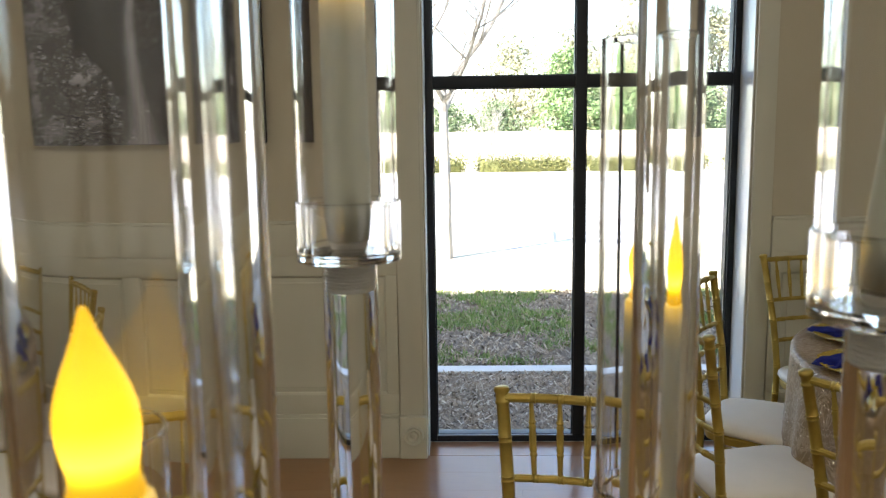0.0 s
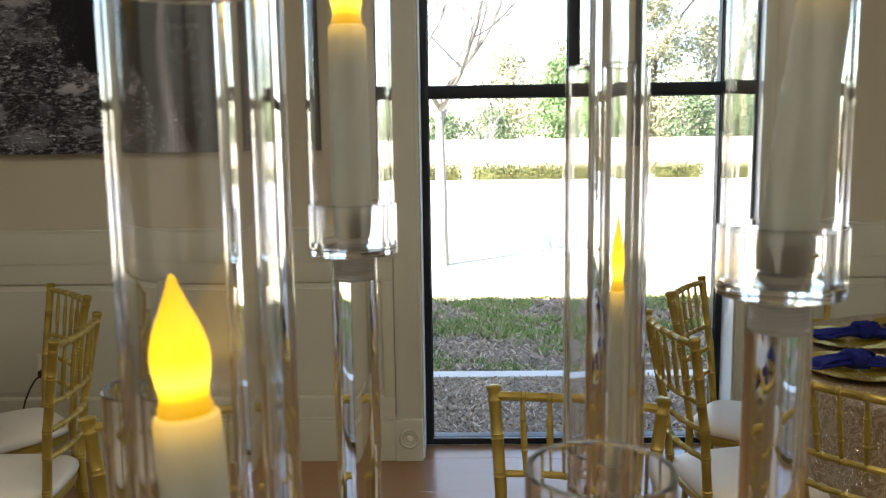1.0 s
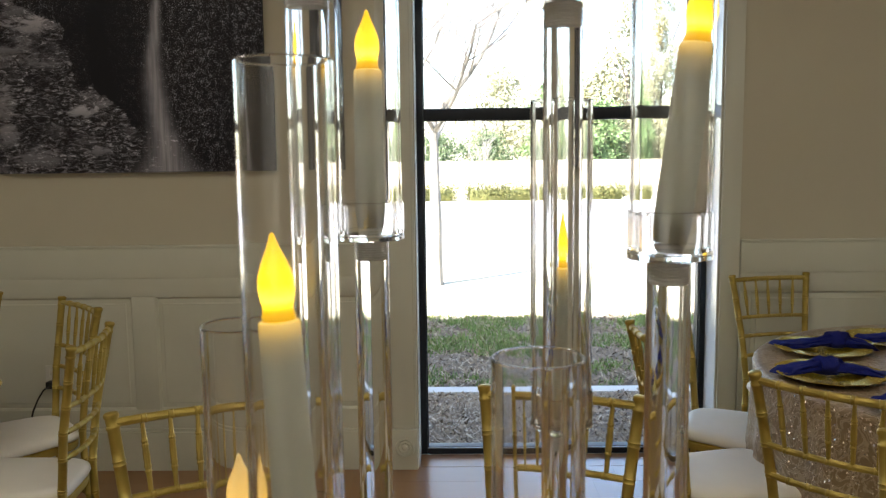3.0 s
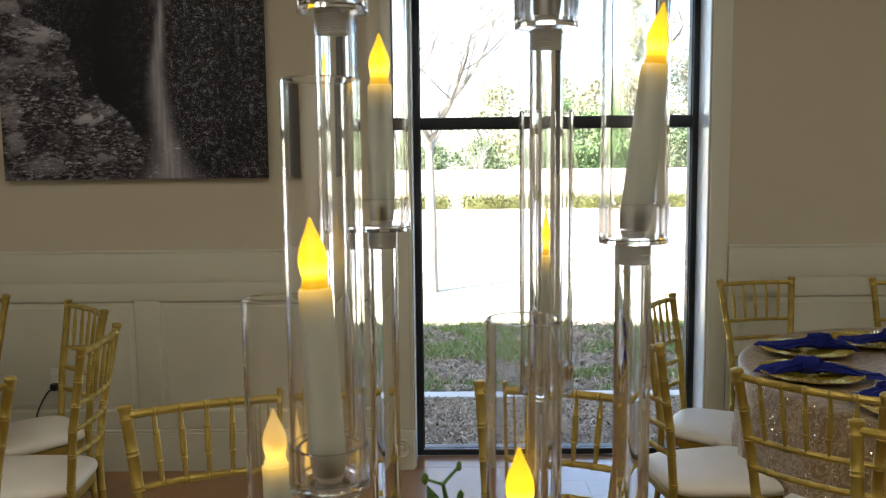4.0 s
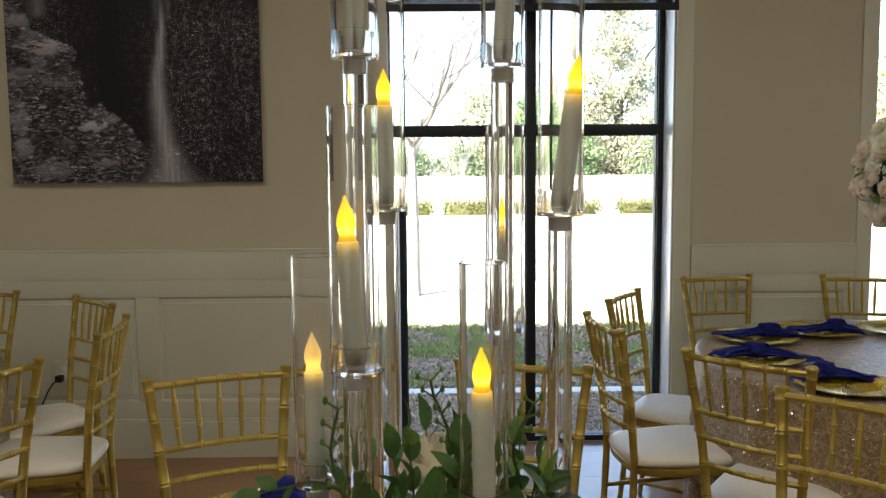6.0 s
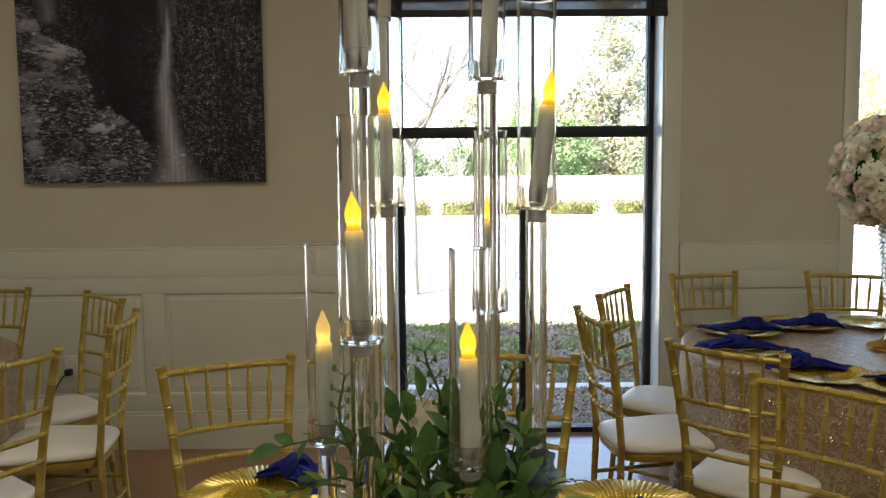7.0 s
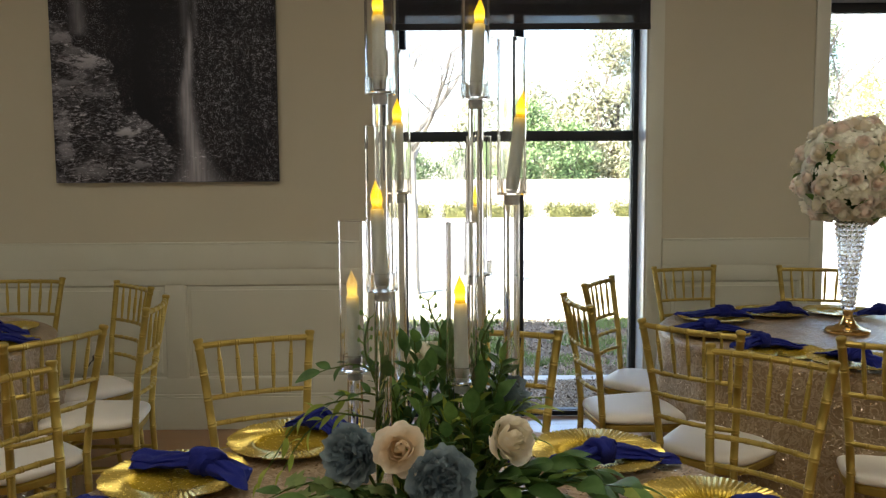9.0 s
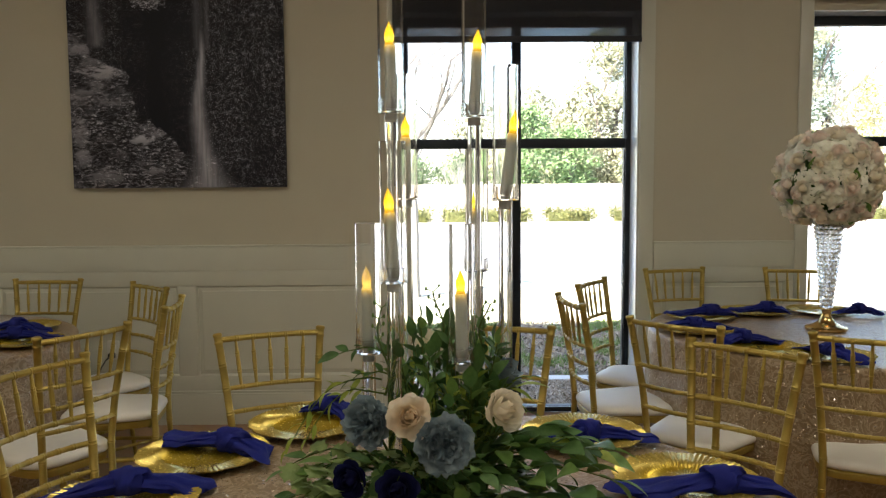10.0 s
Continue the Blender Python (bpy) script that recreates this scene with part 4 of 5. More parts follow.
BLUSH = petal_stuff("blush_petal", (0.97, 0.85, 0.69), (0.98, 0.92, 0.81), through_light=0.3, heart=(1.0, 0.78, 0.46), vary=0.12)
CREAM = petal_stuff("cream_petal", (0.93, 0.85, 0.68), (0.97, 0.92, 0.82), through_light=0.3, heart=(0.97, 0.87, 0.66), vary=0.12)
DUSTY = petal_stuff("dusty_blue_petal", (0.175, 0.245, 0.285), (0.41, 0.495, 0.53), through_light=0.2, heart=(0.16, 0.225, 0.26), reach=0.06)
NAVY = petal_stuff("navy_petal", (0.010, 0.012, 0.07), (0.022, 0.026, 0.13))
WHITE_PETAL = petal_stuff("white_petal", (0.90, 0.88, 0.72), (0.95, 0.93, 0.82), through_light=0.2, vary=0.12)
PINK_PETAL = petal_stuff("pale_pink_petal", (0.97, 0.85, 0.74), (0.98, 0.92, 0.84), through_light=0.2, heart=(0.95, 0.70, 0.56), vary=0.12)
LEAF = petal_stuff("green_leaf", (0.050, 0.122, 0.030), (0.125, 0.235, 0.065), 0.52, 0.30)
FRESH_LEAF = petal_stuff("fresh_leaf", (0.12, 0.23, 0.05), (0.22, 0.36, 0.09), 0.45, 0.35)
PALE_LEAF = petal_stuff("sage_leaf", (0.20, 0.285, 0.095), (0.33, 0.42, 0.16), 0.55, 0.35)
LIME_LEAF = petal_stuff("lime_leaf", (0.27, 0.36, 0.045), (0.42, 0.49, 0.10), 0.5, 0.4)
STEM = petal_stuff("green_stem", (0.09, 0.14, 0.03), (0.15, 0.21, 0.05), 0.5)


def petal(bm, t0, spread, foot, rad, low, tall, curl, ruffle, r, rnd, sway=6):
    """One cupped petal: it stands on a ring of radius foot, opens to rad and bends its rim outwards."""
    p1, p2, p3 = (rnd.uniform(0, 6.28) for _ in range(3))
    lean = pose(0, 0, 0, rnd.uniform(-sway, sway), rnd.uniform(-sway, sway), 0)
    grid = []
    n, m = 7, 10
    for i in range(n):
        v = i / (n - 1)
        row = []
        for j in range(m + 1):
            u = -1 + 2 * j / m
            vv = v * (1 - 0.24 * abs(u) ** 2.6 + ruffle * 0.06 * math.sin(9 * u + p3))
            rr = foot + (rad - foot) * math.sin(vv * math.pi / 2) ** 0.7 + curl * vv ** 5
            rr += ruffle * r * 0.07 * math.sin(7 * u + p1) * vv ** 2 + 0.02 * r * math.sin(3 * u + p2) * vv
            z = low + (tall - low) * vv - curl * 0.6 * vv ** 7 + ruffle * r * 0.06 * math.sin(8 * u + p2) * vv ** 3
            a = t0 + u * spread * (0.45 + 0.55 * math.sin(min(1, vv * 1.2) * math.pi / 2))
            row.append(bm.verts.new(lean @ Vector((rr * math.cos(a), rr * math.sin(a), z))))
        grid.append(row)
    for a, b in zip(grid, grid[1:]):
        for j in range(m):
            bm.faces.new((a[j], a[j + 1], b[j + 1], b[j]))


ROSE_RINGS = ((3, 0.03, 0.11, 0.95, -0.08), (3, 0.05, 0.22, 0.97, -0.13), (4, 0.07, 0.32, 0.95, -0.13), (4, 0.09, 0.43, 0.91, -0.11), (5, 0.10, 0.54, 0.85, -0.05), (6, 0.12, 0.65, 0.77, 0.05), (6, 0.14, 0.76, 0.66, 0.13), (7, 0.16, 0.87, 0.48, 0.16))


def bloom(r, layers, ruffle, seed, cup=1.0, name="", material=None, parent=None, label=""):
    """A rose in overlapping rings, or a ruffled pompon (ruffle 1); it faces +z. With a name, the outer petals are parts."""
    rnd = random.Random(seed)
    heart, outer = bmesh.new(), []

    def sheet(inner):
        if inner or not name:
            return heart
        outer.append(bmesh.new())
        return outer[-1]
    if ruffle > 0.9:
        count = 7 * layers
        # broad guard petals round a ruffled middle
        for l, (ring, foot, rad, tall, curl) in enumerate(((6, 0.10, 0.66, 0.88, 0.10), (7, 0.12, 0.80, 0.74, 0.12), (8, 0.14, 0.92, 0.54, 0.14), (9, 0.14, 0.99, 0.30, 0.14), (8, 0.14, 0.98, 0.02, 0.10))):
            for k in range(ring):
                petal(sheet(False), l * 0.47 + 2 * math.pi * (k + rnd.uniform(-0.15, 0.15)) / ring, math.pi / ring * rnd.uniform(1.15, 1.45), foot * r, rad * r * rnd.uniform(0.92, 1.08), -0.25 * r, tall * r * rnd.uniform(0.9, 1.1), curl * r * rnd.uniform(0.2, 1.6), 0.8, r, rnd, 11)
        for k in range(count):
            f = (k + 0.5) / count
            tip = math.acos(1 - 0.80 * f)
            a = k * 2.39996 + rnd.uniform(-0.2, 0.2)
            d = Vector((math.sin(tip) * math.cos(a), math.sin(tip) * math.sin(a), math.cos(tip)))
            bm = bmesh.new()
            petal(bm, 0, 0.55 + 0.45 * f, 0.05 * r, (0.26 + 0.1 * f) * r, 0.0, 0.92 * r * rnd.uniform(0.88, 1.06), 0.14 * r * rnd.uniform(0.2, 1.4), 0.9, r, rnd)
            # the petal's own axis leans out; turn it by chance so that the rims cross
            m = d.to_track_quat("Z", "Y").to_matrix().to_4x4() @ pose(0, 0, 0, 0, 0, rnd.uniform(0, 360)) @ Matrix.Translation((-0.26 * r, 0, -0.02 * r))
            bmesh.ops.transform(bm, matrix=m, verts=bm.verts[:])
            if k < 1 or not name:
                me = bpy.data.meshes.new("petal")
                bm.to_mesh(me)
                heart.from_mesh(me)
                bpy.data.meshes.remove(me)
                bm.free()
            else:
                outer.append(bm)
    else:
        for l, (count, foot, rad, tall, curl) in enumerate(ROSE_RINGS[-layers - 1:]):
            for k in range(count):
                t0 = l * 2.39996 + 2 * math.pi * k / count + rnd.uniform(-0.2, 0.2)
                j = rnd.uniform(0.90, 1.12)
                petal(sheet(l < 1), t0, math.pi / count * rnd.uniform(1.15, 1.45), foot * r, rad * r * j, -0.3 * r * (l / 7) - 0.1 * r, tall * r * cup * rnd.uniform(0.94, 1.06), curl * r * rnd.uniform(0.6, 1.7), ruffle, r, rnd, 3 + 1.3 * l)
    if not name:
        return heart
    head = flower_part(name, heart, material, parent, label)
    for bm in outer:
        flower_part("petal", bm, material, head)
    return head


def flower_part(name, bm, material, parent, label=""):
    me = bpy.data.meshes.new(name)
    bm.to_mesh(me)
    bm.free()
    me.shade_smooth()
    me.materials.append(material)
    ob = new(name, me)
    ob.parent = parent
    if label:
        tagged(ob, label)
    return ob


def facing(x, y, z, nx, ny, nz, spin=0.0, size=1.0):
    q = Vector((nx, ny, nz)).to_track_quat("Z", "Y").to_matrix().to_4x4()
    return Matrix.Translation((x, y, z)) @ q @ pose(0, 0, 0, 0, 0, spin) @ Matrix.Diagonal((size, size, size, 1))


def leaf_mesh(name, length, width, droop, fold, material, notch=0.0):
    bm = bmesh.new()
    rows = []
    for i in range(11):
        s = i / 10
        w = width * math.sin(math.pi * min(1, s * 0.93 + 0.04) ** 0.8) * (1 + notch * math.sin(19 * s))
        z = -droop * s * s + 0.1 * length * math.sin(s * 2.2)
        rows.append([bm.verts.new((u * w, length * s, z + fold * abs(u) * w - 0.10 * w * abs(u) ** 3)) for u in (-1, -0.5, 0, 0.5, 1)])
    for a, b in zip(rows, rows[1:]):
        for j in range(4):
            bm.faces.new((a[j], a[j + 1], b[j + 1], b[j]))
    me = bpy.data.meshes.new(name)
    bm.to_mesh(me)
    bm.free()
    me.shade_smooth()
    me.materials.append(material)
    return me


LEAVES = [leaf_mesh("leaf", 0.068, 0.0185, 0.012, 0.22, LEAF), leaf_mesh("leaf", 0.056, 0.0165, 0.006, 0.2, LEAF), leaf_mesh("leaf", 0.076, 0.0115, 0.022, 0.25, LIME_LEAF), leaf_mesh("leaf", 0.052, 0.024, 0.004, 0.15, PALE_LEAF, 0.38), leaf_mesh("leaf", 0.060, 0.0155, 0.008, 0.3, FRESH_LEAF), leaf_mesh("leaf", 0.066, 0.0200, 0.014, 0.25, FRESH_LEAF)]
BASE = Vector((0.07, 0.30, 0.80))
leaf_poses, flower_faces = [], []
floral = thing("floral_centrepiece", pose(BASE.x, BASE.y, TABLE_Z), "floral centrepiece of dusty blue peonies, blush roses and greenery", "flowers")


def spray(start, way, length, droop, seed, scale=0.72, gap=0.027, kinds=(0, 1, 2), bare=0.2):
    """A stem that arches over, with leaves to both sides; places are in the world."""
    rnd = random.Random(seed)
    start, way = Vector(start), Vector(way).normalized()
    off = Vector(floral.matrix_basis.translation)
    pts = []
    for i in range(9):
        s = i / 8
        p = start + way * (length * s) + Vector((0, 0, -droop * length * s * s))
        p += 0.012 * noise.noise_vector(Vector((seed * 1.7, s * 2.2, 0.3)))
        pts.append(p)
    part("stem", turned(bmesh.new(), [p - off for p in pts], [0.0022 - 0.0012 * i / 8 for i in range(9)], 6), STEM, floral)
    n = int(length / gap)
    for k in range(n + 1):
        s = bare + (1 - bare) * k / max(1, n)
        i = min(7, int(s * 8))
        p = pts[i].lerp(pts[i + 1], s * 8 - i)
        t = (pts[i + 1] - pts[i]).normalized()
        side = t.cross(Vector((0, 0, 1)))
        side = side.normalized() if side.length > 0.05 else Vector((1, 0, 0))
        roll = (k % 2) * math.pi + rnd.uniform(-0.8, 0.8) + 0.4
        out = side * math.cos(roll) + side.cross(t) * math.sin(roll)
        d = (t * rnd.uniform(0.5, 1.0) + out * rnd.uniform(0.5, 1.0)).normalized()
        if k == n:
            d = t
        q = d.to_track_quat("Y", "Z").to_matrix().to_4x4()
        size = rnd.uniform(0.72, 1.15) * scale
        leaf_poses.append((rnd.choice(kinds), Matrix.Translation(p - off) @ q @ pose(0, 0, 0, 0, rnd.uniform(-35, 35), 0) @ Matrix.Diagonal((size, size, size, 1))))


def build_floral():
    off = Vector(floral.matrix_basis.translation)
    tray = lathe(bmesh.new(), [(0, 0.0005), (0.11, 0.0005), (0.115, 0.01), (0.11, 0.055), (0.07, 0.085), (0, 0.095)], 28)
    part("foam_base", tray, LEAF, floral, "green floral foam base").matrix_basis = pose(0, 0, 0.026)
    heads = (
        ("peony", DUSTY, 0.042, 8, 1.0, (-0.034, 0.150, 1.040), (-0.45, -1.0, 0.25)),
        ("rose", BLUSH, 0.036, 7, 0.35, (0.038, 0.130, 1.054), (-0.1, -1.0, 0.35)),
        ("peony", DUSTY, 0.0450, 12, 1.0, (0.095, 0.110, 1.012), (0.05, -1.0, 0.30)),
        ("rose", CREAM, 0.039, 7, 0.4, (0.196, 0.160, 1.056), (0.45, -0.8, 0.35)),
        ("rose", NAVY, 0.032, 6, 0.2, (-0.062, 0.130, 0.948), (-0.4, -1.0, 0.1)),
        ("rose", NAVY, 0.034, 6, 0.2, (0.017, 0.110, 0.936), (0.0, -1.0, 0.2)),
        ("peony", DUSTY, 0.040, 7, 1.0, (0.210, 0.335, 1.073), (0.8, -0.2, 0.6)),
        ("rose", CREAM, 0.050, 7, 0.3, (0.082, 0.400, 1.108), (0.1, -0.2, 1.0)),
    )
    for k, (name, mat, r, layers, ruf, at, to) in enumerate(heads):
        lab = {id(DUSTY): "dusty blue ruffled peony", id(BLUSH): "blush pink open rose", id(CREAM): "cream open rose", id(NAVY): "navy blue rose"}[id(mat)]
        ob = bloom(r, layers, ruf, 40 + k, 1.0 if name == "rose" else 0.9, name, mat, floral, lab)
        ob.matrix_basis = facing(*(Vector(at) - off), *to)
        if to[1] < -0.5:
            flower_faces.append((at, r))
        pts = [BASE + Vector((0, 0, 0.02)) - off, (BASE * 0.4 + Vector(at) * 0.6) - off, Vector(at) - Vector(to).normalized() * 0.3 * r - off]
        part("stem", turned(bmesh.new(), pts, [0.003, 0.003, 0.0025], 6), STEM, floral)
    rnd = random.Random(77)
    # upright greenery among the rods
    k = 0
    for x, y, h, lx, ly in ((0.03, 0.30, 0.36, -0.12, -0.1), (0.07, 0.28, 0.37, -0.05, -0.15), (0.10, 0.33, 0.40, 0.05, 0.1), (0.15, 0.33, 0.37, 0.15, 0.0), (0.06, 0.36, 0.40, -0.02, 0.1),
                           (0.12, 0.26, 0.33, 0.08, -0.25), (0.03, 0.34, 0.34, -0.2, 0.1), (0.06, 0.22, 0.28, -0.05, -0.35), (0.16, 0.24, 0.27, 0.2, -0.3), (0.10, 0.20, 0.30, 0.0, -0.3), (0.11, 0.30, 0.37, 0.0, -0.05),
                           (0.07, 0.33, 0.43, -0.06, 0.0), (0.10, 0.30, 0.42, 0.0, -0.05), (0.14, 0.34, 0.42, 0.08, 0.0), (0.04, 0.30, 0.41, -0.14, 0.0), (0.16, 0.30, 0.40, 0.12, -0.1), (0.08, 0.27, 0.38, -0.03, -0.12)):
        spray((x * 0.5 + 0.055, y * 0.5 + 0.155, 0.84), (1.5 * lx, 1.5 * ly, 1.0), 0.92 * h, 0.10, 100 + k, 0.64, gap=0.027, bare=0.2, kinds=(0, 1, 0, 4))
        k += 1
    for start, lean, h in (((0.055, 0.32, 0.95), -0.06, 0.235), ((0.10, 0.33, 0.95), 0.04, 0.25), ((0.165, 0.32, 0.95), 0.12, 0.225), ((0.035, 0.33, 0.93), -0.16, 0.20), ((0.125, 0.33, 0.95), -0.10, 0.23)):
        spray(start, (lean, 0.0, 1.0), h, 0.1, 300 + int(start[0] * 1000), 0.66, gap=0.024, bare=0.3, kinds=(0, 1))
    for j in range(44):
        a, q = rnd.uniform(0, 6.28), rnd.uniform(0.03, 0.22)
        spray((0.11 + 0.065 * math.cos(a), 0.31 + 0.07 * math.sin(a), rnd.uniform(0.83, 0.92)), (q * math.cos(a), q * math.sin(a), 1.0), rnd.uniform(0.12, 0.27), 0.15, 400 + j, rnd.uniform(0.55, 0.76), gap=0.022, bare=0.1, kinds=(0, 1, 4, 2))
    # low skirt of leaves under and between the flowers
    for j in range(46):
        a = radians(rnd.uniform(185, 355))
        spray((0.09 + 0.08 * math.cos(a), 0.24 + 0.05 * math.sin(a), rnd.uniform(0.83, 0.95)), (math.cos(a), 0.7 * math.sin(a), rnd.uniform(0.2, 0.9)), rnd.uniform(0.08, 0.15), 0.4, 500 + j, rnd.uniform(0.55, 0.85), gap=0.020, bare=0.1, kinds=(0, 1, 3, 4) if math.cos(a) < 0 else (0, 1, 5))
    # arching sprays to both sides
    for start, way, length, droop, size, kinds in (
        ((-0.02, 0.30, 1.08), (-1.0, -0.1, 0.45), 0.20, 1.05, 0.5, (2,)), ((-0.01, 0.28, 1.06), (-1.0, -0.2, 0.50), 0.17, 0.9, 0.5, (2,)), ((0.0, 0.30, 1.12), (-1.0, -0.1, 0.5), 0.11, 0.35, 0.62, (0, 1)), ((-0.01, 0.28, 1.10), (-0.9, -0.3, 0.15), 0.07, 0.3, 0.55, (1,)),
        ((-0.02, 0.22, 0.95), (-1.0, -0.45, 0.30), 0.15, 0.3, 0.8, (3, 5)), ((-0.03, 0.20, 0.92), (-1.0, -0.55, 0.35), 0.18, 0.4, 0.85, (3,)), ((-0.02, 0.19, 0.90), (-0.9, -0.7, 0.40), 0.17, 0.4, 0.85, (3, 5)), ((-0.04, 0.24, 0.96), (-1.0, -0.2, 0.28), 0.16, 0.4, 0.75, (3, 1)),
        ((-0.04, 0.17, 0.88), (-1.0, -0.7, 0.45), 0.16, 0.5, 0.8, (3,)), ((0.0, 0.15, 0.87), (-0.5, -1.0, 0.45), 0.12, 0.5, 0.75, (3, 0)), ((0.05, 0.13, 0.87), (0.0, -1.0, 0.5), 0.10, 0.4, 0.7, (3, 5)), ((-0.04, 0.21, 0.90), (-1.0, -0.35, 0.12), 0.20, 0.2, 0.85, (3, 1)),
        ((-0.03, 0.20, 0.94), (-1.0, -0.60, 0.50), 0.14, 0.5, 0.75, (3,)), ((-0.02, 0.22, 0.97), (-1.0, -0.30, 0.10), 0.13, 0.3, 0.75, (3,)), ((-0.05, 0.18, 0.93), (-0.9, -0.8, 0.10), 0.14, 0.2, 0.8, (3, 3, 4)), ((0.02, 0.16, 0.90), (-0.4, -1.0, 0.20), 0.10, 0.3, 0.7, (3, 4)),
        ((0.16, 0.20, 0.95), (1.0, -0.35, 0.35), 0.24, 0.25, 0.80, (0, 5)), ((0.16, 0.22, 0.97), (1.0, -0.20, 0.45), 0.21, 0.35, 0.75, (0, 1)), ((0.16, 0.19, 0.93), (1.0, -0.45, 0.35), 0.26, 0.30, 0.85, (5, 0)), ((0.15, 0.18, 0.91), (1.0, -0.55, 0.40), 0.25, 0.35, 0.85, (0, 5)),
        ((0.15, 0.17, 0.89), (0.9, -0.60, 0.35), 0.25, 0.35, 0.85, (5, 1)), ((0.17, 0.23, 0.99), (1.0, -0.25, 0.20), 0.17, 0.30, 0.70, (0, 1)), ((0.13, 0.16, 0.88), (0.7, -0.8, 0.45), 0.18, 0.4, 0.8, (0, 5)), ((0.17, 0.24, 0.94), (1.0, -0.1, 0.30), 0.24, 0.35, 0.75, (5, 2)),
        ((0.16, 0.26, 1.04), (1.0, -0.2, 0.50), 0.11, 0.6, 0.5, (2, 4)), ((0.17, 0.27, 1.02), (0.7, -0.3, 0.9), 0.11, 0.3, 0.55, (2,)), ((0.15, 0.24, 1.00), (0.5, -0.6, 0.8), 0.10, 0.3, 0.5, (2,)), ((0.19, 0.30, 1.04), (0.9, 0.0, 0.8), 0.10, 0.3, 0.55, (2, 4)), ((0.07, 0.21, 1.00), (-0.1, -0.7, 1.0), 0.10, 0.2, 0.5, (2,)), ((0.11, 0.22, 1.02), (0.1, -0.6, 1.0), 0.10, 0.2, 0.5, (2,)), ((0.18, 0.21, 0.96), (1.0, -0.5, 0.75), 0.13, 0.4, 0.75, (0, 1)), ((0.14, 0.42, 0.95), (0.7, 0.9, 0.5), 0.15, 0.5, 0.7, (0, 1)), ((0.04, 0.42, 0.95), (-0.5, 0.9, 0.4), 0.15, 0.5, 0.7, (0, 1)),
    ):
        near = way[0] > 0.6
        way = (way[0], way[1], way[2] + (0.14 if near else 0.0))
        spray(start, way, length, droop, 200 + k, (1.3 if near else 1.0) * size, kinds=kinds, bare=0.15, gap=0.025 if near else 0.019)
        k += 1
    # budding twigs above the leaves: foot, tip
    for foot, tip in (((0.098, 0.32, 1.10), (0.087, 0.31, 1.246)), ((-0.010, 0.29, 1.05), (-0.023, 0.31, 1.216)), ((0.165, 0.31, 1.10), (0.181, 0.31, 1.220))):
        foot, tip = Vector(foot), Vector(tip)
        side = Vector((1, 0, 0))
        pts = [foot.lerp(tip, s / 8) + side * (0.008 * math.sin(s * 0.9 + foot.x * 40)) for s in range(9)]
        part("twig", turned(bmesh.new(), [q - off for q in pts], [0.0024 - 0.0001 * s for s in range(9)], 5), STEM, floral)
        for s in range(4, 9):
            for way in (-1, 1):
                end = pts[s] + Vector((way * rnd.uniform(0.006, 0.013), rnd.uniform(-0.008, 0.008), rnd.uniform(0.004, 0.012)))
                part("stalk", turned(bmesh.new(), [pts[s] - off, end - off], [0.0014, 0.0012], 4), FRESH_LEAF, floral)
                bud = bmesh.new()
                r = rnd.uniform(0.0030, 0.0042)
                bmesh.ops.create_icosphere(bud, subdivisions=1, radius=r, matrix=Matrix.Translation(end - off) @ Matrix.Diagonal((0.8, 0.8, 1.35, 1)))
                part("bud", bud, FRESH_LEAF, floral)


def foliage():
    """The 290 foremost leaves are parts; the rest is one mass. No leaf hangs over a flower's face."""
    off = Vector(floral.matrix_basis.translation)

    def clear(m):
        for v in ((0, 0, 0), (0, 0.03, 0), (0, 0.06, 0)):
            p = m @ Vector(v) + off
            for at, r in flower_faces:
                if math.hypot(p.x - at[0], p.z - at[2]) < r * 1.02 and p.y < at[1] + 0.02:
                    return False
        return True
    order = sorted([q for q in leaf_poses if clear(q[1])], key=lambda q: q[1].translation.y - 0.6 * q[1].translation.z)
    for kind, m in order[:290]:
        share("leaf", LEAVES[kind], floral, m)
    verts, faces, fresh = [], [], []
    for kind, m in order[290:]:
        b = len(verts)
        verts += [tuple(m @ v.co) for v in LEAVES[kind].vertices]
        faces += [tuple(b + i for i in f.vertices) for f in LEAVES[kind].polygons]
        fresh += [(0, 0, 2, 3, 1, 1)[kind]] * len(LEAVES[kind].polygons)
    me = bpy.data.meshes.new("leaf_mass")
    me.from_pydata(verts, [], faces)
    me.shade_smooth()
    for leaf in (LEAF, FRESH_LEAF, LIME_LEAF, PALE_LEAF):
        me.materials.append(leaf)
    me.polygons.foreach_set("material_index", fresh)
    ob = new("leaf_mass", me)
    ob.parent = floral
    tagged(ob, kind="stuff")


build_floral()
foliage()


# ---- tall vase with a flower ball ----
CRYSTAL = glass("crystal_bead", 1.5)
SILVER = plain("silver_mesh", (0.70, 0.68, 0.62), 0.18, 1.0, grain=200, vary=0.1, bump=0.1)
BRASS = plain("polished_gold", (0.83, 0.56, 0.22), 0.12, 1.0, grain=40, vary=0.06, bump=0.02)


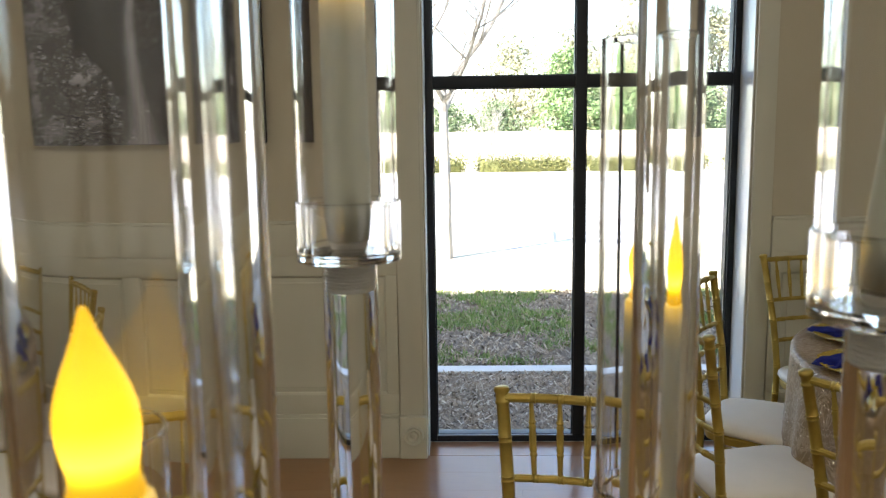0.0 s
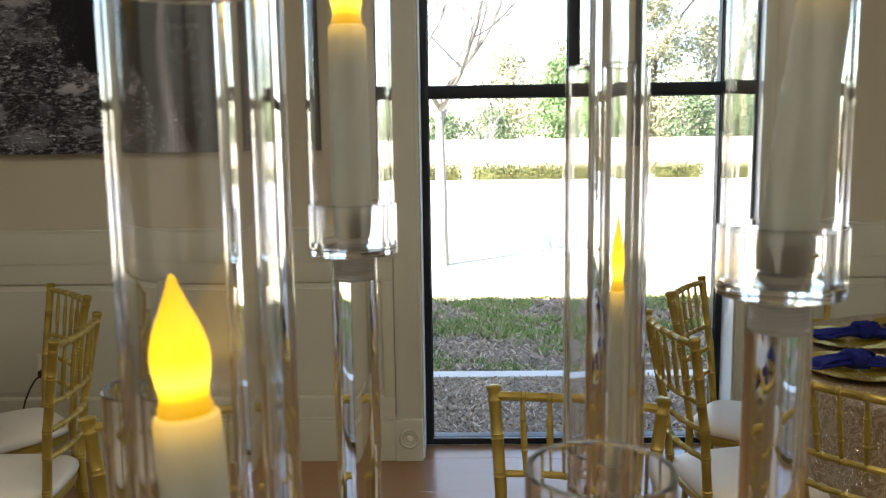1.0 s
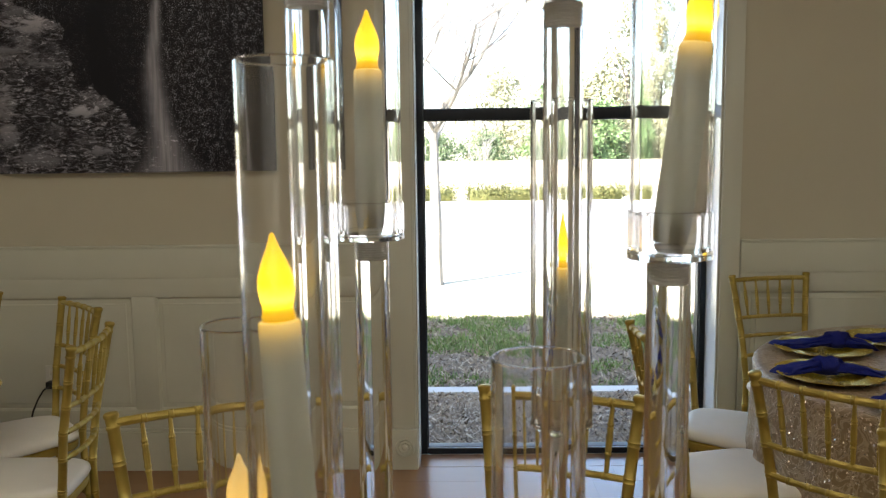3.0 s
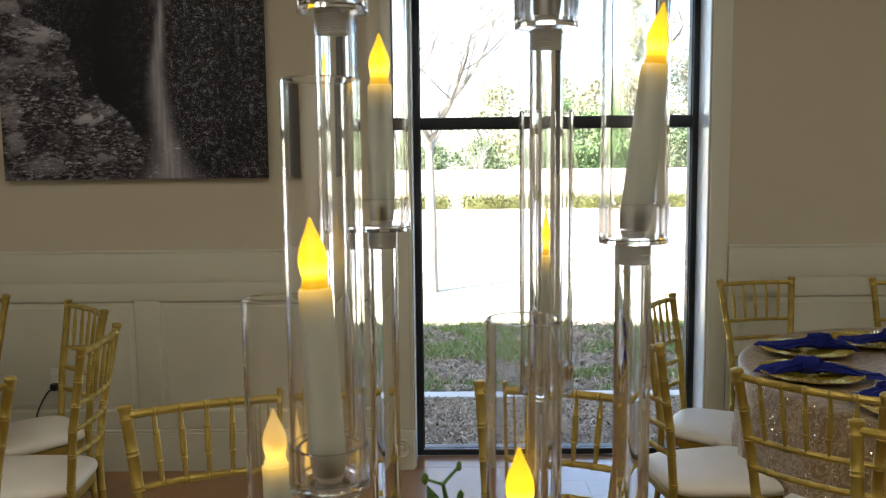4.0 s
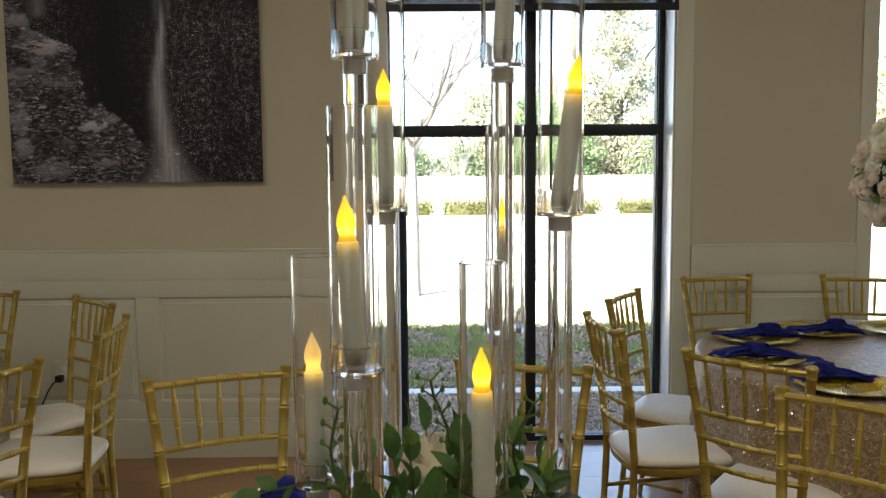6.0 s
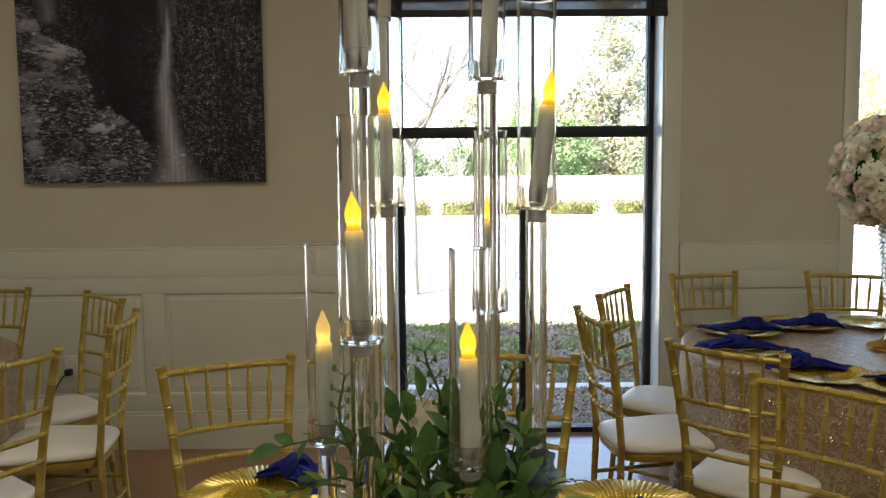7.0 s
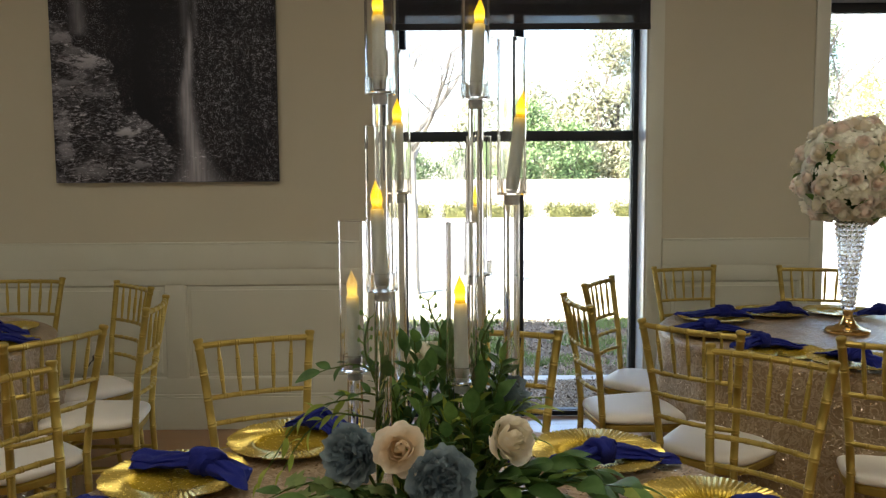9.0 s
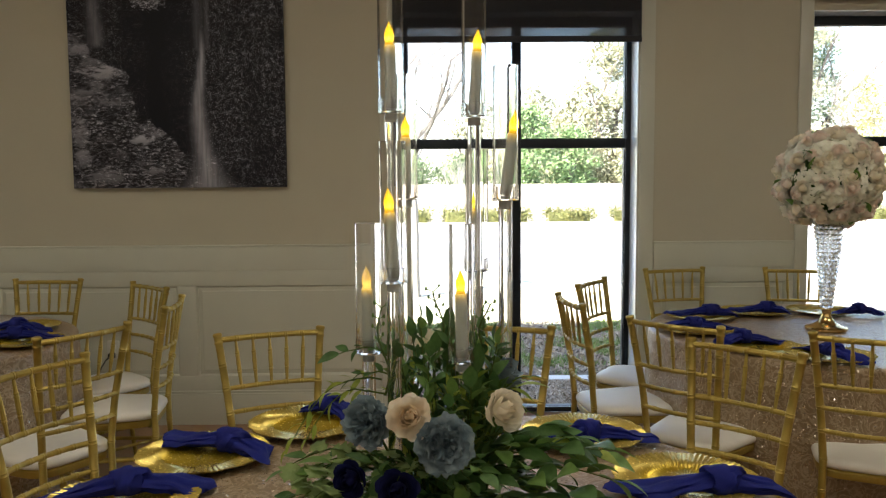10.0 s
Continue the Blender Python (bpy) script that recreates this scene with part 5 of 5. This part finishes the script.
def build_vase():
    c = Vector((1.868, 2.44, 0.7645))
    v = thing("crystal_vase", Matrix.Translation(c), "tall crystal beaded trumpet vase on a polished gold foot", "vase")
    part("foot", lathe(bmesh.new(), [(0, 0), (0.086, 0), (0.090, 0.003), (0.090, 0.012), (0.085, 0.017), (0.060, 0.024), (0.036, 0.038), (0.023, 0.060), (0.018, 0.080), (0.022, 0.092), (0.020, 0.100), (0, 0.100)], 40), BRASS, v, "polished gold foot")
    bm = bmesh.new()
    bmesh.ops.create_icosphere(bm, subdivisions=2, radius=0.0092)
    first = part("crystal_bead", bm, CRYSTAL, v, angle=60)
    bead = first.data
    bpy.data.objects.remove(first)
    for q in range(8):
        a = math.pi * q / 4
        part("upright_wire", turned(bmesh.new(), [(0.0175 * math.cos(a), 0.0175 * math.sin(a), 0.1005), (0.057 * math.cos(a), 0.057 * math.sin(a), 0.494)], [0.0011, 0.0011], 5), SILVER, v)
    rows = 20
    for k in range(rows):
        z = 0.108 + k * 0.0198
        r = 0.021 + (0.060 - 0.021) * k / (rows - 1)
        beads = max(9, round(2 * math.pi * r / 0.0185))
        for i in range(beads):
            a = 2 * math.pi * (i + 0.5 * (k % 2)) / beads
            share("crystal_bead", bead, v, pose(r * math.cos(a), r * math.sin(a), z, 0, 0, math.degrees(a)))
        wire = bmesh.new()
        pts = [(r * 1.0 * math.cos(2 * math.pi * i / 24), r * math.sin(2 * math.pi * i / 24), z + 0.0098) for i in range(25)]
        turned(wire, pts, [0.0012] * 25, 5)
        part("wire_ring", wire, SILVER, v)
    # the ball of flowers
    b = thing("flower_ball", pose(1.864, 2.44, 1.450), "round ball of blush roses and white hydrangeas in the vase", "flowers")
    core = bmesh.new()
    bmesh.ops.create_icosphere(core, subdivisions=3, radius=0.172)
    part("core", core, LEAF, b, "green foam core")
    stub = lathe(bmesh.new(), [(0, -0.22), (0.03, -0.22), (0.04, -0.16), (0, -0.15)], 16)
    part("stalk", stub, STEM, b)
    roses = []
    for s in range(3):
        ob = flower_part("rose", bloom(0.037, 7, 0.25, 300 + s), (PINK_PETAL, PINK_PETAL, CREAM)[s], b)
        ob.matrix_basis = facing(0, 0, 0.19, 0, 0, 1)
        roses.append(ob.data)
    bm = bmesh.new()
    rnd = random.Random(9)
    for f in range(9):
        a0, t0 = f * 2.4, 0.0145 * math.sqrt(f)
        o = Vector((t0 * math.cos(a0), t0 * math.sin(a0), 0.012 - 7 * t0 * t0 + rnd.uniform(-0.003, 0.003)))
        tilt = facing(*o, t0 * 14 * math.cos(a0) + rnd.uniform(-0.3, 0.3), t0 * 14 * math.sin(a0) + rnd.uniform(-0.3, 0.3), 1.0)
        for q in range(4):
            a = a0 + q * math.pi / 2 + rnd.uniform(-0.2, 0.2)
            d, s = Vector((math.cos(a), math.sin(a), 0)), Vector((-math.sin(a), math.cos(a), 0))
            vs = [tilt @ v for v in (d * 0.001, d * 0.00675 + s * 0.00702 + Vector((0, 0, 0.0015)), d * 0.01283 + s * 0.00405 + Vector((0, 0, 0.0024)), d * 0.0142 + Vector((0, 0, rnd.uniform(0.0, 0.004))), d * 0.01283 - s * 0.00405 + Vector((0, 0, 0.0024)), d * 0.00675 - s * 0.00702 + Vector((0, 0, 0.0015)))]
            bm.faces.new([bm.verts.new(v) for v in vs])
    hyd = flower_part("hydrangea", bm, WHITE_PETAL, b, "white hydrangea cluster")
    hyd.matrix_basis = facing(0.19, 0, 0, 1, 0, 0)
    count = 210
    for i in range(count):
        z = 1 - 2 * (i + 0.5) / count
        if z < -0.92:
            continue
        a = i * 2.39996 + rnd.uniform(-0.15, 0.15)
        s = math.sqrt(1 - z * z)
        d = Vector((s * math.cos(a), s * math.sin(a), z))
        if i % (14 if z > 0.1 else 6) == 4:
            q = (d * 0.25 + d.cross(Vector((rnd.uniform(-1, 1), rnd.uniform(-1, 1), rnd.uniform(-1, 1)))).normalized()).normalized().to_track_quat("Y", "Z").to_matrix().to_4x4()
            share("leaf", LEAVES[5], b, Matrix.Translation(d * 0.216) @ q @ Matrix.Diagonal((0.8, 0.95, 0.8, 1)))
        elif i % 5 in (0, 2, 4):
            rad = rnd.uniform(0.196, 0.214)
            share("rose", roses[rnd.randrange(3)], b, facing(*(d * rad), *(d + 0.25 * Vector((rnd.uniform(-1, 1), rnd.uniform(-1, 1), rnd.uniform(-1, 1)))), rnd.uniform(0, 360), rnd.uniform(0.80, 1.12)))
        else:
            for e in range(3):
                dd = (d + Vector((rnd.uniform(-1, 1), rnd.uniform(-1, 1), rnd.uniform(-1, 1))) * 0.13).normalized()
                share("hydrangea", hyd.data, b, facing(*(dd * rnd.uniform(0.188, 0.214)), *dd, rnd.uniform(0, 360), rnd.uniform(0.95, 1.4)))


build_vase()


# unseen fixture, added to carry the assumed overhead light
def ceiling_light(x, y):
    c = thing("ceiling_light", pose(x, y, 3.3), "flat white ceiling light panel, added out of view", "ceiling light", "ceiling lights")
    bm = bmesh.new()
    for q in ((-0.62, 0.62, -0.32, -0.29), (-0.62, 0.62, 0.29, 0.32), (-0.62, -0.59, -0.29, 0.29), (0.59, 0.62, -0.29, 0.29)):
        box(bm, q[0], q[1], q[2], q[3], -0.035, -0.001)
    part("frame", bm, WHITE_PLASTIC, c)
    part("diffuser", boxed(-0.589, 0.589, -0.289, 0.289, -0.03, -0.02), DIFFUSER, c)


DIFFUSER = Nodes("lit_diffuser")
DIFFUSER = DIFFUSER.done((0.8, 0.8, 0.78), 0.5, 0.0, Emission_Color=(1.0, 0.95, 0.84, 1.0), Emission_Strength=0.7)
for lx, ly in ADDED_PANELS:
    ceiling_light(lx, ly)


# ---- kerb, mulch, grass ----
CONCRETE = plain("pale_concrete", (0.52, 0.50, 0.46), 0.85, grain=90, vary=0.12, blotch=3, bump=0.3)
STUCCO = plain("pale_stucco", (0.46, 0.41, 0.35), 0.9, grain=30, vary=0.1, blotch=0.6, bump=0.3)
PALE_BARK = plain("pale_bark", (0.27, 0.25, 0.228), 0.9, grain=25, vary=0.3, blotch=3, bump=0.5)
BARK = plain("grey_bark", (0.17, 0.145, 0.12), 0.9, grain=25, vary=0.3, blotch=3, bump=0.5)


def shade_by_island(name, colors, rough=0.8):
    n = Nodes(name)
    geo = n.node("ShaderNodeNewGeometry")
    k = len(colors) - 1
    col = n.ramp(geo.outputs["Random Per Island"], [(i / k, c) for i, c in enumerate(colors)])
    fine = n.noise(60, 3)
    col = n.mix(n.math("MULTIPLY", fine, 0.4), col, tuple(c * 0.6 for c in colors[0]))
    return n.done(col, rough, 0.0)


CHIPS = shade_by_island("bark_chips", [(0.15, 0.105, 0.068), (0.27, 0.20, 0.135), (0.40, 0.31, 0.22), (0.19, 0.135, 0.088), (0.66, 0.57, 0.45)], 0.9)
BLADES = shade_by_island("grass_blades", [(0.11, 0.19, 0.035), (0.18, 0.29, 0.06), (0.27, 0.37, 0.10), (0.36, 0.32, 0.16)], 0.7)
TWIGS = shade_by_island("dry_straw", [(0.24, 0.18, 0.12), (0.39, 0.30, 0.205), (0.19, 0.14, 0.094), (0.60, 0.51, 0.38)], 0.9)

kerb = tagged(new("kerb"), "pale concrete edging strip along the mulch bed", "kerb", kind="structure")
x = -8.0
while x < 12:
    part("edging_stone", boxed(x + 0.003, x + 1.497, 6.245, 6.405, -0.53, -0.388, bevel=0.012), CONCRETE, kerb)
    x += 1.5


def scatter(name, label, category, material, count, seed, place, shape):
    """Many small flat pieces as one mesh."""
    rnd = random.Random(seed)
    verts, faces = [], []
    for _ in range(count):
        p = place(rnd)
        if p is None:
            continue
        vs = shape(rnd, p)
        b = len(verts)
        verts += [tuple(v) for v in vs]
        faces.append(tuple(range(b, b + len(vs))))
    me = bpy.data.meshes.new(name)
    me.from_pydata(verts, [], faces)
    me.materials.append(material)
    return tagged(new(name, me), label, category, kind="stuff")


def chip(lo, hi):
    def make(rnd, p):
        a, t = rnd.uniform(0, 6.28), rnd.uniform(-0.7, 0.7)
        l, w = rnd.uniform(lo, hi), rnd.uniform(lo, hi) * 0.28
        d = Vector((math.cos(a) * math.cos(t), math.sin(a) * math.cos(t), math.sin(t))) * l
        s = Vector((-math.sin(a), math.cos(a), rnd.uniform(-0.6, 0.6))) * w
        o = Vector(p) + Vector((0, 0, abs(d.z)))
        return (o - d - s, o + d - s * 0.6, o + d + s, o - d + s * 0.7)
    return make


def blade(lo, hi, wide):
    def make(rnd, p):
        a = rnd.uniform(0, 6.28)
        h = rnd.uniform(lo, hi)
        lean = Vector((rnd.uniform(-0.7, 0.7), rnd.uniform(-0.7, 0.7), 1.0)).normalized() * h
        s = Vector((math.cos(a), math.sin(a), 0)) * wide
        o = Vector(p)
        return (o - s, o + s, o + lean * 0.6 + s * 0.7 + Vector((0, 0, 0.0)), o + lean)
    return make


def bed_place(r):
    y = r.uniform(3.93, 6.24)
    return (r.uniform(-1.4, 6.2), y, ground_z(y) + r.uniform(0, 0.014))


def bank_place(r):
    y = r.uniform(6.41, 9.75)
    return (r.uniform(-2.0, 8.5), y, ground_z(y) + r.uniform(0, 0.025))


scatter("mulch", "brown bark mulch chips in the bed by the window", "mulch", CHIPS, 52000, 21, bed_place, chip(0.007, 0.026))
scatter("straw", "dry straw and twigs lying on the bank", "mulch", TWIGS, 52000, 22, bank_place, chip(0.008, 0.034))


def tuft_place(r):
    x, y = r.uniform(-2.0, 8.5), r.uniform(6.43, 9.7)
    thick = noise.noise(Vector((x * 1.1, y * 1.3, 3.0))) + 0.55 * noise.noise(Vector((x * 3.4, y * 3.4, 7.0)))
    edge = max(0.0, 1 - abs(y - 9.2) / 1.1)
    return (x, y, ground_z(y) + 0.004) if thick + 0.16 * edge > 0.14 + r.uniform(-0.20, 0.18) else None


scatter("grass", "green weeds and grass growing on the bank", "grass", BLADES, 120000, 23, tuft_place, blade(0.02, 0.085, 0.0060))
tagged(part("boundary_wall", boxed(-45, 65, 37.8, 38.0, -0.3, 1.18), STUCCO), "pale stucco boundary wall across the road", "wall", kind="structure")


# ---- hedges and trees ----
def leaf_cloud(blobs, count, size, seed):
    """Leaf quads spread through the shells of a set of blobs (centre, radii)."""
    rnd = random.Random(seed)
    weights = [r[0] * r[1] + r[1] * r[2] for _, r in blobs]
    verts, faces = [], []
    for _ in range(count):
        c, r = rnd.choices(blobs, weights)[0]
        d = Vector((rnd.gauss(0, 1), rnd.gauss(0, 1), rnd.gauss(0, 1))).normalized() * rnd.uniform(0.3, 1.15)
        p = Vector((c[0] + d.x * r[0], c[1] + d.y * r[1], c[2] + d.z * r[2]))
        u = Vector((rnd.gauss(0, 1), rnd.gauss(0, 1), rnd.gauss(0, 1))).normalized()
        w = u.orthogonal().normalized()
        s = size * rnd.uniform(0.6, 1.3)
        b = len(verts)
        verts += [tuple(p - u * s), tuple(p - w * s * 0.5), tuple(p + u * s), tuple(p + w * s * 0.5)]
        faces.append((b, b + 1, b + 2, b + 3))
    me = bpy.data.meshes.new("crown")
    me.from_pydata(verts, [], faces)
    return me


HEDGE = shade_by_island("hedge_leaves", [(0.045, 0.055, 0.015), (0.13, 0.135, 0.035), (0.26, 0.24, 0.075), (0.08, 0.09, 0.026)], 0.6)
BRIGHT = shade_by_island("spring_leaves", [(0.10, 0.17, 0.055), (0.18, 0.28, 0.10), (0.28, 0.37, 0.16)], 0.55)
DARKGREEN = shade_by_island("evergreen_leaves", [(0.06, 0.10, 0.04), (0.12, 0.17, 0.075), (0.20, 0.24, 0.12)], 0.6)
OLIVE = shade_by_island("cedar_leaves", [(0.22, 0.23, 0.12), (0.34, 0.33, 0.20), (0.46, 0.42, 0.28)], 0.7)
GOLDEN = shade_by_island("golden_leaves", [(0.22, 0.20, 0.04), (0.32, 0.28, 0.08), (0.16, 0.20, 0.05)], 0.7)


def hedge(x0, x1, seed):
    h = thing("hedge", pose((x0 + x1) / 2, 28.2, -0.12), "low clipped green hedge along the road", "hedge", "roadside hedges")
    w = (x1 - x0) / 2
    rnd = random.Random(seed)
    blobs = []
    n = max(3, int(w * 2 / 0.32))
    for i in range(n):
        blobs.append(((-w + 0.15 + (2 * w - 0.3) * i / (n - 1), rnd.uniform(-0.08, 0.08), 0.31 + rnd.uniform(-0.02, 0.03)), (0.26, 0.28, 0.34)))
    me = leaf_cloud(blobs, int(2600 * w), 0.042, seed)
    me.materials.append(HEDGE)
    ob = new("foliage", me)
    ob.parent = h
    core = bmesh.new()
    box(core, -w + 0.16, w - 0.16, -0.10, 0.10, 0.0, 0.40, bevel=0.06)
    part("inner_twigs", core, HEDGE, h)


for k, (a, b) in enumerate(((-9.0, -5.0), (-4.4, 0.17), (0.62, 5.48), (6.15, 8.87), (9.67, 12.4), (13.1, 17.0), (17.7, 21.5), (22.2, 26.0), (26.7, 31.0), (31.6, 36.0))):
    hedge(0.08 + (a - 0.08) * 0.665, 0.08 + (b - 0.08) * 0.665, 60 + k)


def limbs(height, r0, spread, seed, levels=3, split=4, first=0.35, lean=(0, 0), rise=0.75):
    """A tapered trunk with forking limbs, from the ground up; returns the mesh and the tips."""
    rnd = random.Random(seed)
    bm = bmesh.new()
    tips = []

    def grow(p, d, length, r, level):
        pts, radii = [p], [r]
        q = p
        for s in range(1, 6):
            d = (d + Vector((rnd.uniform(-1, 1), rnd.uniform(-1, 1), rnd.uniform(-0.4, 0.7))) * (0.20 if level else 0.05)).normalized()
            q = q + d * length / 5
            pts.append(q)
            radii.append(r * (1 - 0.11 * s))
        turned(bm, pts, radii, 7 if level < 2 else 4)
        if level >= levels:
            tips.append(q)
            return
        for k in range(split + (1 if level else 0)):
            s = rnd.uniform(first if level == 0 else 0.3, 1.0) if k else 1.0
            i = min(4, int(s * 5))
            at = pts[i].lerp(pts[i + 1], s * 5 - i)
            a = 2 * math.pi * (k + rnd.uniform(-0.3, 0.3)) / split
            out = (Vector((math.cos(a), math.sin(a), 0)) * spread + d * 0.9 + Vector((0, 0, rise * 0.5))).normalized()
            grow(at, out, length * (rnd.uniform(0.75, 1.05) if level == 0 else rnd.uniform(0.52, 0.74)), radii[i] * (0.58 if k else 0.75), level + 1)
    grow(Vector((0, 0, 0)), Vector((lean[0], lean[1], 1)).normalized(), height, r0, 0)
    return bm, tips


def bare_tree(x, y, z, height, r0, seed, spread=0.9, levels=4, buds=0, label="leafless young street tree with pale grey bark", lean=(0, 0), first=0.55):
    t = thing("street_tree", pose(x, y, z), label, "tree")
    bm, tips = limbs(height, r0, spread, seed, levels, 5, first=first, lean=lean)
    part("trunk", bm, PALE_BARK, t)
    if buds:
        blobs = [(tuple(p), (0.25, 0.25, 0.25)) for p in tips]
        me = leaf_cloud(blobs, buds, 0.022, seed)
        me.materials.append(GOLDEN)
        ob = new("crown", me)
        ob.parent = t


def leafy_tree(x, y, z, height, width, seed, material, count, size, label, low=0.15, blobs_n=34, cone=False):
    t = thing("tree", pose(x, y, z), label, "tree", "trees across the road")
    rnd = random.Random(seed)
    bm, tips = limbs(height * 0.45, 0.02 * height + 0.04, 0.8, seed, 3, 3, first=0.3)
    part("trunk", bm, BARK, t)
    blobs = []
    for i in range(blobs_n):
        f = low + (1 - low) * (i + 0.5) / blobs_n
        w = width * ((1 - f) * 1.0 + 0.22 if cone else math.sin(math.pi * (0.15 + 0.8 * (f - low) / (1 - low))) * 0.75)
        a = i * 2.4 + rnd.uniform(-0.4, 0.4)
        rr = w * rnd.uniform(0.1, 1.0)
        s = width * rnd.uniform(0.16, 0.36) * (0.6 + 0.4 * (1 - f) if cone else 1)
        blobs.append(((rr * math.cos(a), rr * math.sin(a), f * height), (s * 1.25, s * 1.25, s * (0.42 if cone else 0.7))))
    me = leaf_cloud(blobs, count, size, seed)
    me.materials.append(material)
    ob = new("crown", me)
    ob.parent = t


bare_tree(-0.205, 12.2, -0.47, 2.50, 0.115, 5, spread=1.5, levels=5, buds=1200, lean=(-0.03, 0), first=0.78)
bare_tree(1.07, 30.4, -0.10, 1.05, 0.06, 12, spread=0.55, levels=3, label="small leafless ornamental tree behind the hedge")
bare_tree(16.3, 30.4, -0.10, 2.2, 0.08, 15, spread=0.8, levels=4, buds=800, label="leafless tree with pale limbs across the road")
for x, y, h, w, s, mat, n, size, label, cone in (
    (-6.0, 62, 4.2, 3.0, 1, DARKGREEN, 4500, 0.11, "dense dark evergreen behind the boundary wall", False),
    (-1.5, 63, 4.0, 3.2, 2, DARKGREEN, 4500, 0.11, "dense dark evergreen behind the boundary wall", False),
    (2.6, 63, 3.9, 3.0, 3, DARKGREEN, 4500, 0.11, "dense dark evergreen behind the boundary wall", False),
    (7.3, 60.0, 7.4, 3.3, 4, BRIGHT, 9000, 0.12, "bright green tree in fresh spring leaf", False),
    (10.8, 61, 6.0, 2.8, 5, BRIGHT, 5000, 0.12, "bright green tree in fresh spring leaf", False),
    (14.6, 64, 16.5, 4.6, 6, OLIVE, 17000, 0.15, "tall olive-coloured cedar across the road", False),
    (19.5, 66, 11.0, 4.4, 7, OLIVE, 8000, 0.15, "tall olive-coloured cedar across the road", False),
    (11.3, 66, 4.6, 3.0, 8, DARKGREEN, 4000, 0.12, "dense dark evergreen behind the boundary wall", False),
    (4.2, 70, 9.0, 4.5, 12, OLIVE, 6000, 0.16, "tall pale olive tree behind the boundary wall", False),
    (9.5, 72, 10.0, 5.0, 13, OLIVE, 6500, 0.16, "tall pale olive tree behind the boundary wall", False),
    (11.9, 67, 8.6, 4.0, 17, OLIVE, 8000, 0.15, "tall pale olive tree behind the boundary wall", False),
    (16.8, 60, 5.0, 3.2, 14, DARKGREEN, 4500, 0.12, "dense dark evergreen behind the boundary wall", False),
    (22.0, 62, 4.6, 3.2, 15, DARKGREEN, 4500, 0.12, "dense dark evergreen behind the boundary wall", False),
    (28.0, 60, 5.0, 3.4, 16, BRIGHT, 4500, 0.12, "bright green tree in fresh spring leaf", False),
    (25.5, 64, 6.5, 4.0, 9, GOLDEN, 5000, 0.15, "yellow-green tree in young leaf across the road", False),
    (33.6, 70, 15.0, 4.6, 18, DARKGREEN, 12000, 0.15, "tall dark evergreen across the road", False),
    (30.0, 66, 15.5, 4.4, 10, OLIVE, 12000, 0.16, "tall olive-coloured cedar across the road", False),
    (36.0, 66, 10.0, 4.5, 11, GOLDEN, 5000, 0.16, "yellow-green tree in young leaf across the road", False),
):
    leafy_tree(0.08 + (x - 0.08) * 0.665, y * 0.665, -0.09, h * 0.665, w * 0.665, 500 + s, mat, n, size * 0.665, label, cone=cone, low=0.1)


# ---- floor ----
floor = tagged(part("floor", boxed(-6.0, 7.5, -6.0, 3.66, -0.3, -0.0035), WOOD), "brown wood-look plank floor", "floor", kind="structure")
for k, (a, b) in enumerate(OPENINGS):
    part("threshold", boxed(a + 0.005, b - 0.005, 3.6605, 3.823, -0.02, -0.001), WOOD, floor)
plank_mesh = None
rest_verts, rest_faces = [], []
rnd = random.Random(11)
for row in range(53):
    y0 = 3.655 - 0.18 * (row + 1)
    x = -6.0 - rnd.uniform(0, 1.1)
    while x < 7.5:
        if row < 24 and -3.7 < x < 3.2:
            if plank_mesh is None:
                p = part("plank", boxed(-0.6097, 0.6097, -0.0897, 0.0897, -0.0034, 0.0), WOOD, floor)
                plank_mesh = p.data
                p.matrix_basis = pose(x + 0.61, y0 + 0.09, 0)
            else:
                share("plank", plank_mesh, floor, pose(x + 0.61, y0 + 0.09, 0))
        else:
            a, b, n = max(x + 0.0003, -5.999), min(x + 1.2197, 7.499), len(rest_verts)
            if b - a > 0.01:
                rest_verts += [(px, y0 + py, pz) for pz in (-0.0034, 0.0) for px, py in ((a, 0.0003), (b, 0.0003), (b, 0.1797), (a, 0.1797))]
                rest_faces += [tuple(n + q for q in f) for f in ((4, 5, 6, 7), (0, 1, 5, 4), (1, 2, 6, 5), (2, 3, 7, 6), (3, 0, 4, 7))]
        x += 1.22
me = bpy.data.meshes.new("planks_beyond")
me.from_pydata(rest_verts, [], rest_faces)
me.materials.append(WOOD)
beyond = new("planks_beyond", me)
beyond.parent = floor
tagged(beyond, kind="stuff")
